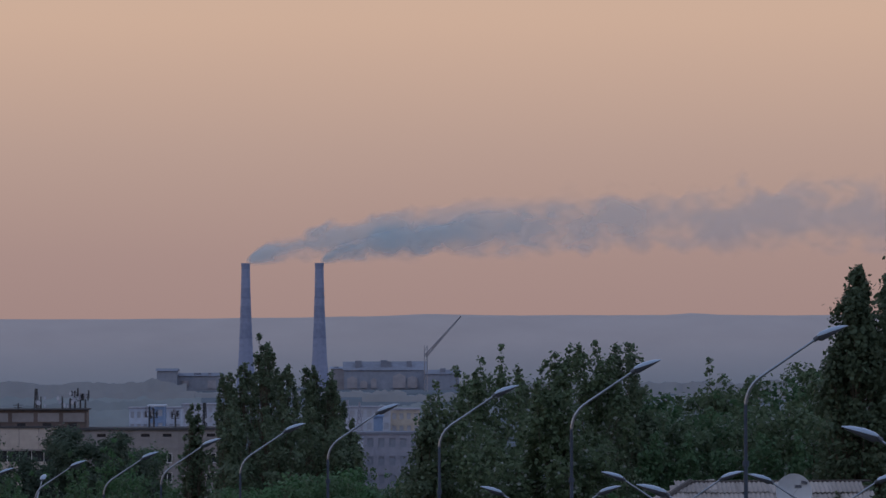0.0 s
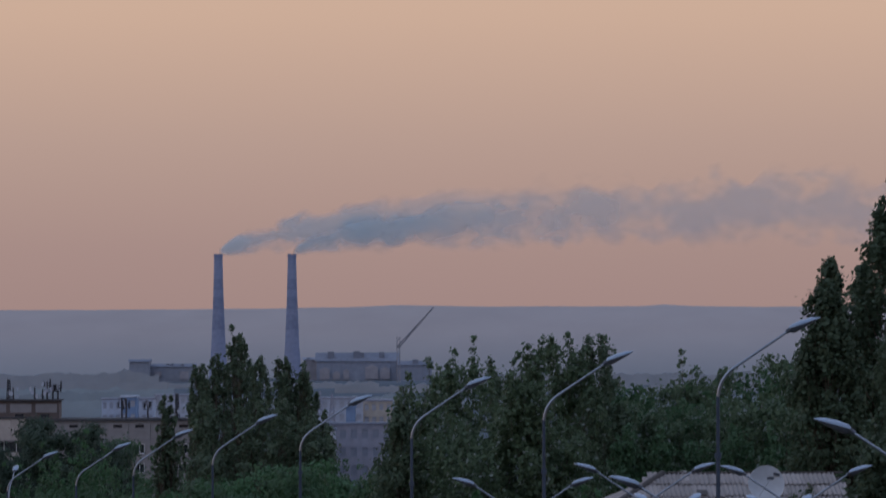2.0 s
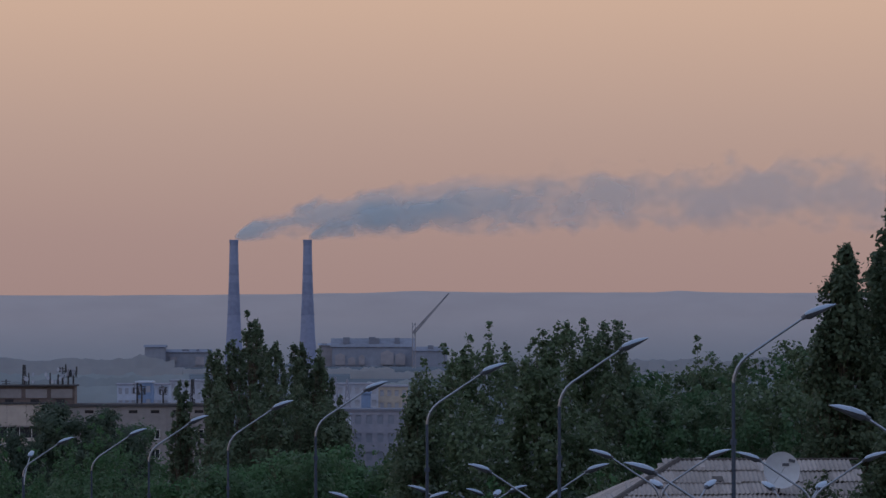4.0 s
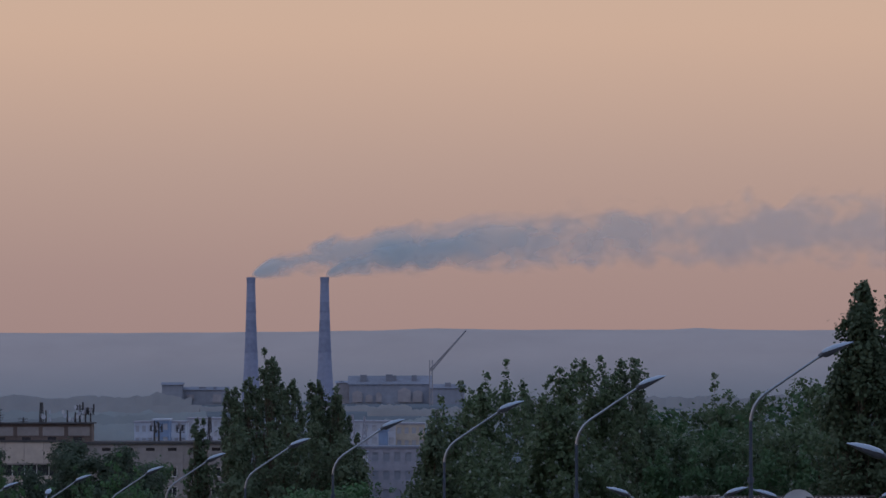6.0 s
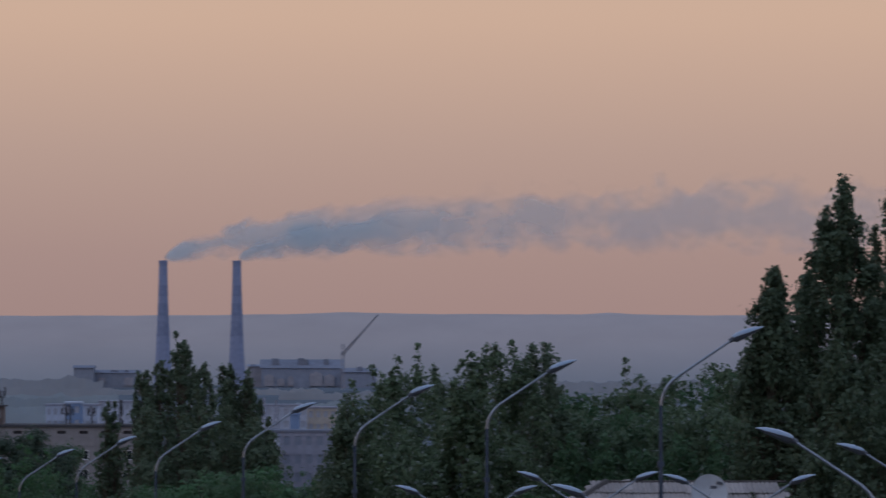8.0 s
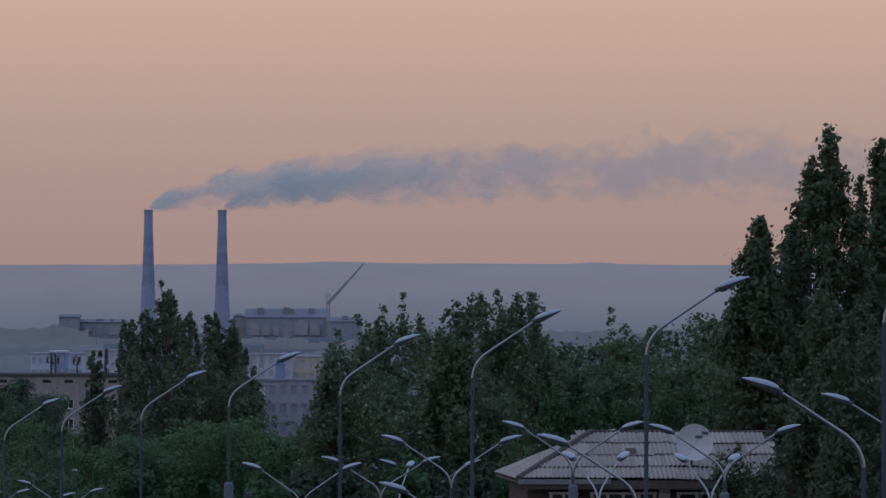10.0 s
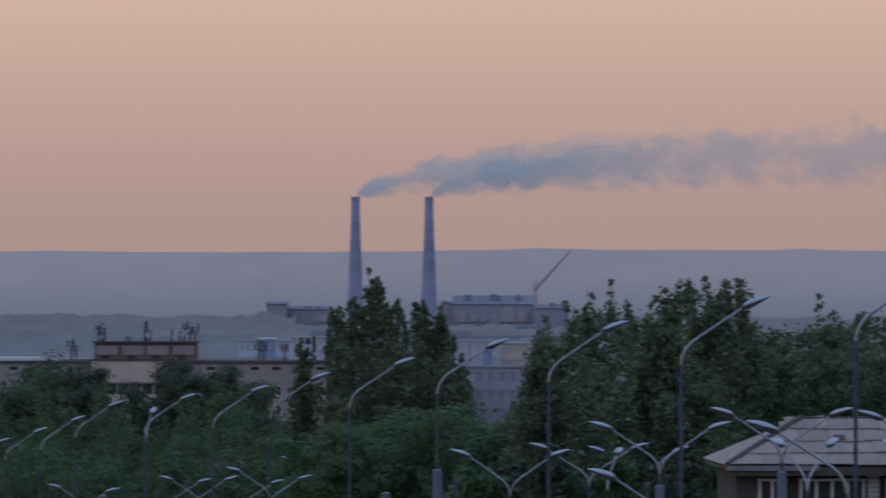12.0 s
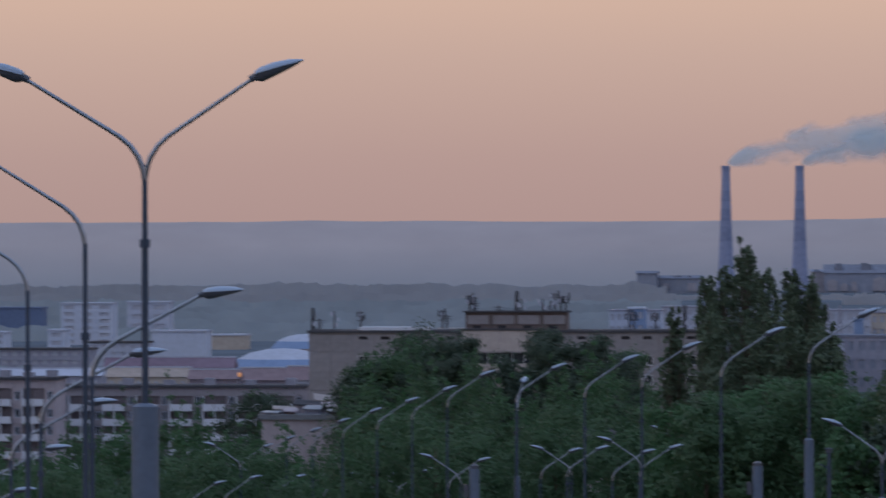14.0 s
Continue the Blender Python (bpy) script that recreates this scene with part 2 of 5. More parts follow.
class Geo:
    """A growing mesh: vertices and faces."""

    def __init__(self):
        self.v, self.f = [], []

    def add(self, verts, faces):
        k = len(self.v)
        self.v += [tuple(p) for p in verts]
        self.f += [tuple(i + k for i in q) for q in faces]
        return self

    def box(self, x0, x1, y0, y1, z0, z1):
        return self.add([(x, y, z) for z in (z0, z1) for x, y in ((x0, y0), (x1, y0), (x1, y1), (x0, y1))],
                        [(3, 2, 1, 0), (4, 5, 6, 7), (0, 1, 5, 4), (1, 2, 6, 5), (2, 3, 7, 6), (3, 0, 4, 7)])

    def tube(self, pts, radii, n=10, caps=True):
        pts = [Vector(p) for p in pts]
        verts, faces = [], []
        for i, p in enumerate(pts):
            a, b = pts[max(i - 1, 0)], pts[min(i + 1, len(pts) - 1)]
            q = (b - a).to_track_quat("Z", "Y")
            for j in range(n):
                w = 2 * math.pi * j / n
                verts.append(p + q @ Vector((radii[i] * math.cos(w), radii[i] * math.sin(w), 0)))
        for i in range(len(pts) - 1):
            for j in range(n):
                faces.append((i * n + j, i * n + (j + 1) % n, (i + 1) * n + (j + 1) % n, (i + 1) * n + j))
        if caps:
            faces += [tuple(reversed(range(n))), tuple(range((len(pts) - 1) * n, len(pts) * n))]
        return self.add(verts, faces)

    def loft(self, rings):
        n = len(rings[0])
        faces = [(i * n + j, i * n + (j + 1) % n, (i + 1) * n + (j + 1) % n, (i + 1) * n + j)
                 for i in range(len(rings) - 1) for j in range(n)]
        faces += [tuple(reversed(range(n))), tuple(range((len(rings) - 1) * n, len(rings) * n))]
        return self.add([p for r in rings for p in r], faces)

    def mesh(self, name, mat, smooth=False):
        me = bpy.data.meshes.new(name)
        me.from_pydata(self.v, [], self.f)
        me.materials.append(mat)
        if smooth:
            me.shade_smooth()
            me.set_sharp_from_angle(angle=radians(40))
        return me


def part(name, geo, mat, parent, label="", smooth=False, at=None):
    """Links a mesh under a thing or a part. geo: a Geo, or a mesh that is shared."""
    me = geo.mesh(name, mat, smooth) if isinstance(geo, Geo) else geo
    ob = new(name, me)
    ob.parent = parent
    if at is not None:
        ob.matrix_basis = at
    return tagged(ob, label)


def thing(name, m, label, category, group="", kind=""):
    ob = new(name)
    ob.matrix_basis = m
    return tagged(ob, label, category, group, kind)


def single(name, geo, mat, label, category, group="", kind="", m=None, smooth=False):
    ob = new(name, geo.mesh(name, mat, smooth))
    if m is not None:
        ob.matrix_basis = m
    return tagged(ob, label, category, group, kind)


# ---- ground, hills ----
def build_ground():
    ys = [-400, -200, 0, 45, 90, 140, 170, 200, 230, 260, 290, 320, 370, 420, 500, 600, 750, 900]
    for name, rows, mat, label in (("ground", ys, M["ground"], "dark grassy slope falling away under the trees"),
                                   ("ground_plain", [900, 1300, 1800, 2400, 3200, 4000, 4800, 6000], M["plain"], "flat hazy plain of fields in the distance")):
        g = Geo()
        xs = [x * 60 for x in range(-50, 51)]
        verts = [(x, y, ground_z(y)) for y in rows for x in xs]
        n = len(xs)
        faces = [(i * n + j, i * n + j + 1, (i + 1) * n + j + 1, (i + 1) * n + j) for i in range(len(rows) - 1) for j in range(n - 1)]
        g.add(verts, faces)
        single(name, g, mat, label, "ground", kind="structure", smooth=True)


def build_hills():
    g = Geo()
    xs = np.linspace(-2600, 2600, 521)
    n = len(xs)
    rows = [(4690, 0.0), (4720, 0.25), (4760, 0.52), (4800, 0.78), (4835, 0.95), (4860, 1.0), (4960, 0.7)]
    verts = []
    for y, k in rows:
        for x in xs:
            u = 784 + F * x / y
            top = EYE + 4860 * (600 - 562) / F + 1.6 * noise.noise((x * 0.004, 1.7, 0)) + 0.7 * noise.noise((x * 0.02, 5.1, 0)) + 0.25 * noise.noise((x * 0.09, 2.1, 0))
            top += 1.5 * math.exp(-((u - 750) / 60) ** 2) + 1.8 * math.exp(-((u - 1225) / 35) ** 2) + 1.2 * max(0, min(1, (u - 600) / 500))
            z = top * k + (1 - k) * 0.0 + (2.5 * noise.noise((x * 0.006, y * 0.01, 3)) if 0 < k < 0.9 else 0)
            verts.append((x, y, z - (0.3 if k == 0 else 0)))
    faces = [(i * n + j, i * n + j + 1, (i + 1) * n + j + 1, (i + 1) * n + j) for i in range(len(rows) - 1) for j in range(n - 1)]
    g.add(verts, faces)
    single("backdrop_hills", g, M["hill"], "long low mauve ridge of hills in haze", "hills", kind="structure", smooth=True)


build_ground()
build_hills()

# ---- chimneys and smoke ----
def build_chimney(u, label):
    d = 4600
    p = site(u, 465, d)
    H = p.z - 0.2
    m = thing("chimney", Matrix.Translation((p.x, d, 0.2)), label, "chimney", "power plant chimneys")
    def rad(h):
        return np.interp(h / H, [0, 0.25, 0.5, 0.75, 1.0], [7.2, 5.3, 4.3, 3.5, 3.0])
    cuts = [0, 0.20, 0.34, 0.40, 0.52, 0.56, 0.66, 0.72, 0.80, 0.86, 0.955, 1.0]
    for i in range(len(cuts) - 1):
        a, b = cuts[i] * H, cuts[i + 1] * H
        dark = i in (3, 5, 7, 10)
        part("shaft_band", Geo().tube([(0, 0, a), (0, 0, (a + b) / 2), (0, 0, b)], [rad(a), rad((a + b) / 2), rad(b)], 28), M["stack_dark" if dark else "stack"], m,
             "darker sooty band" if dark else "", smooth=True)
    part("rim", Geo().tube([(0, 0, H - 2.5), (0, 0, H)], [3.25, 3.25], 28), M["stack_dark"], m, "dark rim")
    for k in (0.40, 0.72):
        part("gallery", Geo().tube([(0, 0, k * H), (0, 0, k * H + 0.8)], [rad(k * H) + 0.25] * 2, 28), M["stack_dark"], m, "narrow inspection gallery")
    return m


build_chimney(434.7, "tall concrete chimney with haze-blue colour, giving off smoke")
build_chimney(565, "tall concrete chimney with haze-blue colour and darker bands")


def smoke_material():
    m = bpy.data.materials.new("smoke")
    m.use_nodes = True
    n, l = m.node_tree.nodes, m.node_tree.links
    n.clear()

    def calc(op, a, b=None, clamp=False):
        k = n.new("ShaderNodeMath")
        k.operation, k.use_clamp = op, clamp
        for i, x in enumerate((a, b)):
            if x is None:
                continue
            if isinstance(x, (int, float)):
                k.inputs[i].default_value = x
            else:
                l.new(x, k.inputs[i])
        return k.outputs[0]

    out, mx = n.new("ShaderNodeOutputMaterial"), n.new("ShaderNodeMixShader")
    tr, df = n.new("ShaderNodeBsdfTransparent"), n.new("ShaderNodeBsdfDiffuse")
    tl, both = n.new("ShaderNodeBsdfTranslucent"), n.new("ShaderNodeMixShader")
    for b in (df, tl):
        b.inputs["Color"].default_value = (0.53, 0.675, 0.755, 1)
    amount, core = n.new("ShaderNodeAttribute"), n.new("ShaderNodeAttribute")
    amount.attribute_name, core.attribute_name = "smoke_amount", "smoke_core"
    # puffs drawn out along a slant, as the wind shears them
    tc, mp = n.new("ShaderNodeTexCoord"), n.new("ShaderNodeMapping")
    mp.inputs["Rotation"].default_value = (0, radians(38), 0)
    mp.inputs["Scale"].default_value = (0.8, 0.5, 1.2)
    l.new(tc.outputs["Object"], mp.inputs["Vector"])
    puffs = []
    for scale, detail in ((0.048, 3), (0.018, 2)):
        no = n.new("ShaderNodeTexNoise")
        no.inputs["Scale"].default_value, no.inputs["Detail"].default_value = scale, detail
        no.inputs["Roughness"].default_value = 0.45
        no.inputs["Distortion"].default_value = 0.5
        l.new(mp.outputs[0], no.inputs["Vector"])
        puffs.append(calc("SUBTRACT", no.outputs["Fac"], 0.5))
    swirl = calc("ADD", calc("MULTIPLY", puffs[0], 2.5), calc("MULTIPLY", puffs[1], 0.8))
    body = n.new("ShaderNodeMapRange")
    body.interpolation_type = "SMOOTHSTEP"
    body.inputs["From Min"].default_value, body.inputs["From Max"].default_value = -0.05, 0.95
    l.new(calc("ADD", core.outputs["Fac"], swirl), body.inputs["Value"])
    rim = calc("MULTIPLY", core.outputs["Fac"], 4.0, True)
    l.new(calc("MULTIPLY", calc("MULTIPLY", body.outputs[0], rim), amount.outputs["Fac"], True), mx.inputs[0])
    both.inputs[0].default_value = 0.45
    l.new(df.outputs[0], both.inputs[1])
    l.new(tl.outputs[0], both.inputs[2])
    l.new(tr.outputs[0], mx.inputs[1])
    l.new(both.outputs[0], mx.inputs[2])
    l.new(mx.outputs[0], out.inputs["Surface"])
    return m


M["smoke"] = smoke_material()


def build_plume(u0, seed, length, dense, label):
    """A lumpy plume that leaves the stack's mouth, bends with the wind and thins out as it drifts."""
    d, nr, ns = 4600, 48, 420
    verts, dens, core = [], [], []
    for i in range(ns + 1):
        s = i / ns * length                      # steps to the right of the mouth
        u = u0 + s
        v = 461 - 13 * (1 - math.exp(-s / 40)) - 64 * (1 - math.exp(-s / 300)) + 4 * math.sin(s / 140 + seed) * min(1, s / 300)
        half = 5 + 16 * (1 - math.exp(-s / 22)) + 58 * (1 - math.exp(-s / 420))
        c = site(u, v, d + 0.05 * s)
        r = span(half, d)
        grown = min(1, s / 90)
        for j in range(nr):
            a = 2 * math.pi * j / nr
            up = math.sin(a)
            # billows stand up along the top and lean downwind
            q = s - 10 * max(0, up) * grown
            billow = 0.62 * noise.noise((q / 58, seed + 9, 0)) + 0.16 * noise.noise((q / 24, seed + 5, 0.3 * math.cos(a)))
            sag = 0.35 * noise.noise((q / 70, seed + 2, 6)) + 0.18 * noise.noise((q / 26, seed + 3, 2))
            lump = 1 + grown * (max(0, up) * billow + max(0, -up) * sag) + 0.10 * noise.noise((s / 30, math.cos(a) * 1.2 + seed, up * 1.2))
            lean = span(14, d) * grown * up * abs(up)
            verts.append((c.x + lean, c.y + r * math.cos(a) * 0.9, c.z + r * up * lump))
            core.append(1 - abs(up))
            fade = min(1, (s + 4) / 14) * max(0, 1 - (s / length) ** 2.2)
            dens.append(dense * fade * (0.56 + 0.44 * math.exp(-s / 260)))
    faces = [(i * nr + j, i * nr + (j + 1) % nr, (i + 1) * nr + (j + 1) % nr, (i + 1) * nr + j) for i in range(ns) for j in range(nr)]
    me = bpy.data.meshes.new("smoke_plume")
    me.from_pydata(verts, [], faces)
    me.materials.append(M["smoke"])
    me.shade_smooth()
    for word, values in (("smoke_amount", dens), ("smoke_core", core)):
        me.attributes.new(word, "FLOAT", "POINT").data.foreach_set("value", values)
    tagged(new("smoke_plume", me), label, "smoke", kind="stuff")


build_plume(436, 1.3, 620, 0.60, "thin grey-blue smoke drifting from a chimney")
build_plume(567, 6.1, 1900, 0.60, "long grey-blue smoke trail drifting from a chimney")

# ---- buildings ----
def block(name, u0, u1, v0, v1, d, depth, wall, roof, label, category="building", floors=0, bays=0, win="dark", win_w=0.5, win_h=0.5, top_gap=0.0, base=None, group="", roof_h=0.5):
    """A plain block between two bearings, with its roof slab and windows set into recesses."""
    a, b = site(u0, v0, d), site(u1, v1, d)
    z0 = ground_z(d) - 0.05 if base is None else base
    w, h = b.x - a.x, a.z - z0
    t = thing(name, Matrix.Translation((a.x, d, z0)), label, category, group)
    g = Geo()
    if floors and bays:
        fh, bw = (h - top_gap) / floors, w / bays
        ww, wh = bw * win_w, fh * win_h
        zs = [0.0]
        for i in range(floors):
            zs += [i * fh + (fh - wh) * 0.55, i * fh + (fh - wh) * 0.55 + wh]
        zs.append(h)
        for i in range(0, len(zs) - 1, 2):
            g.box(0, w, 0, 0.4, zs[i], zs[i + 1])
        for i in range(floors):
            for j in range(bays + 1):
                x0 = 0 if j == 0 else j * bw - (bw - ww) / 2
                x1 = w if j == bays else j * bw + (bw - ww) / 2
                g.box(x0, x1, 0, 0.4, zs[2 * i + 1], zs[2 * i + 2])
        g.box(0, w, 0.4, depth, 0, h)
        part("wall", g, M[wall], t)
        pane, sill = Geo().box(0, ww, 0.3, 0.38, 0, wh), Geo().box(-0.08, ww + 0.08, -0.12, 0.1, -0.12, 0)
        pm, sm = pane.mesh("window", M[win]), sill.mesh("sill", M["white"])
        bar = Geo().box(ww * 0.46, ww * 0.54, 0.22, 0.3, 0, wh).mesh("mullion", M["white"])
        for i in range(floors):
            for j in range(bays):
                o = part("window", pm, None, t, at=Matrix.Translation((j * bw + (bw - ww) / 2, 0, zs[2 * i + 1])))
                if d < 1300:
                    part("sill", sm, None, o)
                    part("mullion", bar, None, o)
    else:
        part("wall", g.box(0, w, 0, depth, 0, h), M[wall], t)
    part("roof", Geo().box(-0.3, w + 0.3, -0.3, depth + 0.3, h, h + roof_h), M[roof], t)
    return t, w, h


def antenna(u, v, d, z0, kind):
    p = site(u, v, d)
    h = p.z - z0
    t = thing("roof_antenna", Matrix.Translation((p.x, d + 3, z0)), "dark steel aerial mast standing on a flat roof", "antenna", "roof aerials")
    part("mast", Geo().tube([(0, 0, 0), (0, 0, h)], [0.14, 0.10], 6), M["steel"], t)
    random.seed(int(u * 7 + v))
    if kind in ("panel", "mix"):
        for k in range(5):
            a = k * 1.3 + random.random()
            r = random.uniform(0.3, 0.6)
            part("panel_aerial", Geo().box(-0.11, 0.11, -0.07, 0.07, 0, random.uniform(0.6, 1.0)), M["slab_grey" if k % 2 else "steel"], t, "narrow upright panel aerial",
                 at=Matrix.Translation((r * math.cos(a), r * math.sin(a), h * random.uniform(0.45, 0.8))))
        for k in (0.5, 0.72, 0.9):
            part("bracket", Geo().box(-0.6, 0.6, -0.05, 0.05, h * k, h * k + 0.09), M["steel"], t)
    if kind in ("dish", "mix"):
        for k in range(3):
            rings = [[(0.33 * r * math.cos(a), -0.2 * r * r, 0.33 * r * math.sin(a)) for a in np.linspace(0, 2 * math.pi, 12, endpoint=False)] for r in (0.15, 0.6, 1.0)]
            part("drum", Geo().loft(rings), M["pale"], t, "small pale dish", at=pose(random.choice((-0.45, 0.45)), -0.2, h * (0.3 + 0.28 * k), 0, 0, random.choice((-50, 40, 70))))
    if kind == "yagi":
        for k in range(4):
            part("rod", Geo().box(-0.7 + 0.1 * k, 0.7 - 0.1 * k, -0.04, 0.04, h - 0.3 - 0.35 * k, h - 0.22 - 0.35 * k), M["steel"], t)
    if kind == "lattice":
        legs = [(0.36 * math.cos(w), 0.36 * math.sin(w)) for w in (0.5, 2.6, 4.7)]
        for i, (x, y) in enumerate(legs):
            part("tower_leg", Geo().tube([(x, y, 0), (x * 0.55, y * 0.55, h)], [0.07, 0.06], 5), M["steel"], t)
            xn, yn = legs[(i + 1) % 3]
            for k in range(7):
                f, g2 = 1 - 0.45 * k / 7, 1 - 0.45 * (k + 1) / 7
                part("brace", Geo().tube([(x * f, y * f, h * k / 7), (xn * g2, yn * g2, h * (k + 1) / 7)], [0.045, 0.045], 4), M["steel"], t)
        part("drum", Geo().tube([(0.35, -0.35, h * 0.3), (0.35, -0.6, h * 0.3)], [0.3, 0.34], 12), M["pale"], t, "pale round dish")
    return t


def build_panel_block():
    d, depth = 900, 14
    a, b = site(-304, 759, d), site(392, 757, d)
    z0, zr = ground_z(d) - 0.05, site(0, 760, d).z
    w, h = b.x - a.x, zr - z0
    t = thing("panel_apartment_block", Matrix.Translation((a.x, d, z0)), "long grey-beige concrete panel apartment block with flat roof", "apartment block")
    part("core", Geo().box(0.3, w - 0.3, 0.35, depth, 0, h - 0.1), M["panel"], t)
    fh, bays = 2.75, 18
    bw = w / bays
    rows = int(h / fh)
    top = h - rows * fh
    gap = 0.02
    full = Geo().box(gap, bw - gap, 0, 0.34, gap, fh - gap).mesh("panel", M["panel"])
    # window panel: four pieces round an opening
    wx0, wx1, wz0, wz1 = bw * 0.27, bw * 0.73, 0.85, 2.25
    wp = Geo().box(gap, wx0, 0, 0.34, gap, fh - gap).box(wx1, bw - gap, 0, 0.34, gap, fh - gap)
    wp.box(wx0, wx1, 0, 0.34, gap, wz0).box(wx0, wx1, 0, 0.34, wz1, fh - gap)
    wp = wp.mesh("panel", M["panel"])
    vz = fh - 0.95
    vp = Geo().box(gap, bw * 0.3, 0, 0.34, gap, fh - gap).box(bw * 0.7, bw - gap, 0, 0.34, gap, fh - gap)
    vp.box(bw * 0.3, bw * 0.7, 0, 0.34, gap, vz).box(bw * 0.3, bw * 0.7, 0, 0.34, vz + 0.45, fh - gap)
    vp = vp.mesh("panel", M["panel"])
    pane = Geo().box(wx0, wx1, 0.2, 0.26, wz0, wz1).mesh("window", M["glass"])
    fr = Geo().box(wx0, wx1, 0.1, 0.2, wz0, wz0 + 0.1).box(wx0, wx1, 0.1, 0.2, wz1 - 0.1, wz1)
    for x in (wx0, (wx0 + wx1) / 2 - 0.05, wx1 - 0.1):
        fr.box(x, x + 0.1, 0.1, 0.2, wz0 + 0.1, wz1 - 0.1)
    fr = fr.mesh("window_frame", M["frame"])
    hole = Geo().box(bw * 0.3, bw * 0.7, 0.26, 0.33, vz, vz + 0.45).mesh("vent", M["dark"])
    lo, hi = 7, 11                                        # the loggia bays
    for r in range(rows):
        z = h - (r + 1) * fh
        for c in range(bays):
            if lo <= c < hi:
                continue
            m = Matrix.Translation((c * bw, 0, z))
            if r == 0:
                pr = part("panel", vp if c > 1 else full, None, t, at=m)
                if c > 1:
                    part("vent", hole, None, pr, "small dark attic vent")
            elif c < 2:
                part("panel", full, None, t, at=m)
            else:
                pr = part("panel", wp, None, t, at=m)
                wi = part("window", pane, None, pr)
                part("window_frame", fr, None, wi, "white window frame")
    x0, x1 = lo * bw, site(104, 760, d).x - a.x
    for r in range(rows):
        z = h - (r + 1) * fh
        lg = part("loggia", Geo().box(x0 + 0.1, x1 - 0.1, -1.1, 0.3, z - 0.1, z + 0.12), M["panel"], t, "projecting concrete loggia slab")
        zp, hp = (z + 0.1, 3.0) if r == 0 else (z + 0.12, 1.0)
        for k in range(4):
            xa = x0 + 0.1 + (x1 - x0 - 0.2) / 4 * k
            part("parapet_panel", Geo().box(xa + 0.03, xa + (x1 - x0 - 0.2) / 4 - 0.03, -1.15, -0.95, zp, zp + hp), M["parapet"], lg, "pale parapet panel")
        if r == 1:
            # dark glazing added here to deepen the shade below the parapet
            wi = part("window", Geo().box(x0 + 0.3, x1 - 0.3, -0.5, -0.42, z + 1.1, z + 2.6), M["glass"], lg, "dark glazing added under the parapet")
            for k in range(7):
                xa = x0 + 0.3 + (x1 - x0 - 0.7) / 6 * k
                part("window_frame", Geo().box(xa, xa + 0.1, -0.58, -0.5, z + 1.1, z + 2.6), M["frame"], wi, "white window frame")
        elif r:
            for k in range(5):
                xa = x0 + 0.5 + (x1 - x0) / 5 * k
                wi = part("window", Geo().box(xa, xa + 1.7, 0.26, 0.33, z + 0.7, z + 2.4), M["glass"], lg)
                part("window_frame", Geo().box(xa + 0.8, xa + 0.9, 0.2, 0.26, z + 0.7, z + 2.4).box(xa - 0.06, xa, 0.2, 0.26, z + 0.7, z + 2.4).box(xa + 1.7, xa + 1.76, 0.2, 0.26, z + 0.7, z + 2.4), M["frame"], wi, "white window frame")
    part("cornice", Geo().box(-0.2, x0, -0.25, depth, h, h + 0.35), M["tar"], t, "dark tarred roof edge")
    part("cornice", Geo().box(x1, w + 0.2, -0.25, depth, h, h + 0.35), M["tar"], t, "dark tarred roof edge")
    part("roof", Geo().box(x0, x1, -0.3, depth, h - 0.1, h + 0.2), M["tar"], t)
    part("parapet_cap", Geo().box(x0 - 0.1, x1 + 0.1, -1.3, 1.4, h + 0.36, h + 0.62), M["tar"], t, "dark ledge over the loggias")
    part("roof_sheet", Geo().box(18, 22, 2, 8, h + 0.35, h + 0.6), M["tin"], t, "metal sheeting on the roof")
    part("roof_sheet", Geo().box(7, 17, 1.5, 9, h + 0.35, h + 0.8), M["whitewash"], t, "pale metal sheeting on the roof")
    # machine room on the roof
    pa, pb = site(-28, 722, d).x - a.x, site(152, 722, d).x - a.x
    hr = span(36, d)
    pent = part("machine_room", Geo().box(pa, pb, 1.5, 8, h + 0.2, h + hr), M["brown"], t, "brownish roof machine room")
    for k in range(4):
        xa = pa + (pb - pa) / 4 * k
        part("panel", Geo().box(xa + 0.3, xa + (pb - pa) / 4 - 0.3, 1.35, 1.5, h + hr * 0.42, h + hr * 0.86), M["panel"], pent)
        part("vent", Geo().box(xa + 1.0, xa + 2.2, 1.4, 1.5, h + hr * 0.12, h + hr * 0.36), M["dark"], pent, "dark opening")
    part("machine_room_roof", Geo().box(pa - 0.3, pb + 0.3, 1.0, 8.4, h + hr, h + hr + 0.2), M["tar"], pent, "dark roof slab")
    zr = z0 + h
    for u in (-16, 108, 140):
        antenna(u, 700 - u % 9, d, zr + hr + 0.15, ("dish", "mix", "panel")[u % 3])
    for u, v, k, z in ((-300, 716, "lattice", zr + .3), (-262, 722, "dish", zr + .3), (-288, 735, "yagi", zr + .3), (-215, 722, "panel", zr + .3), (-70, 720, "panel", zr + .3),
                       (-62, 728, "yagi", zr + .3), (-22, 693, "mix", zr + hr + .15), (-12, 705, "yagi", zr + hr + .15), (62, 686, "lattice", zr + hr + .15), (70, 700, "dish", zr + hr + .15),
                       (130, 690, "mix", zr + hr + .15), (122, 703, "dish", zr + hr + .15), (149, 695, "panel", zr + hr + .15), (30, 712, "yagi", zr + hr + .15),
                       (262, 718, "panel", zr + .3), (270, 722, "panel", zr + .3), (308, 724, "panel", zr + .3), (360, 712, "lattice", zr + .3)):
        antenna(u, v, d, z, k)


build_panel_block()

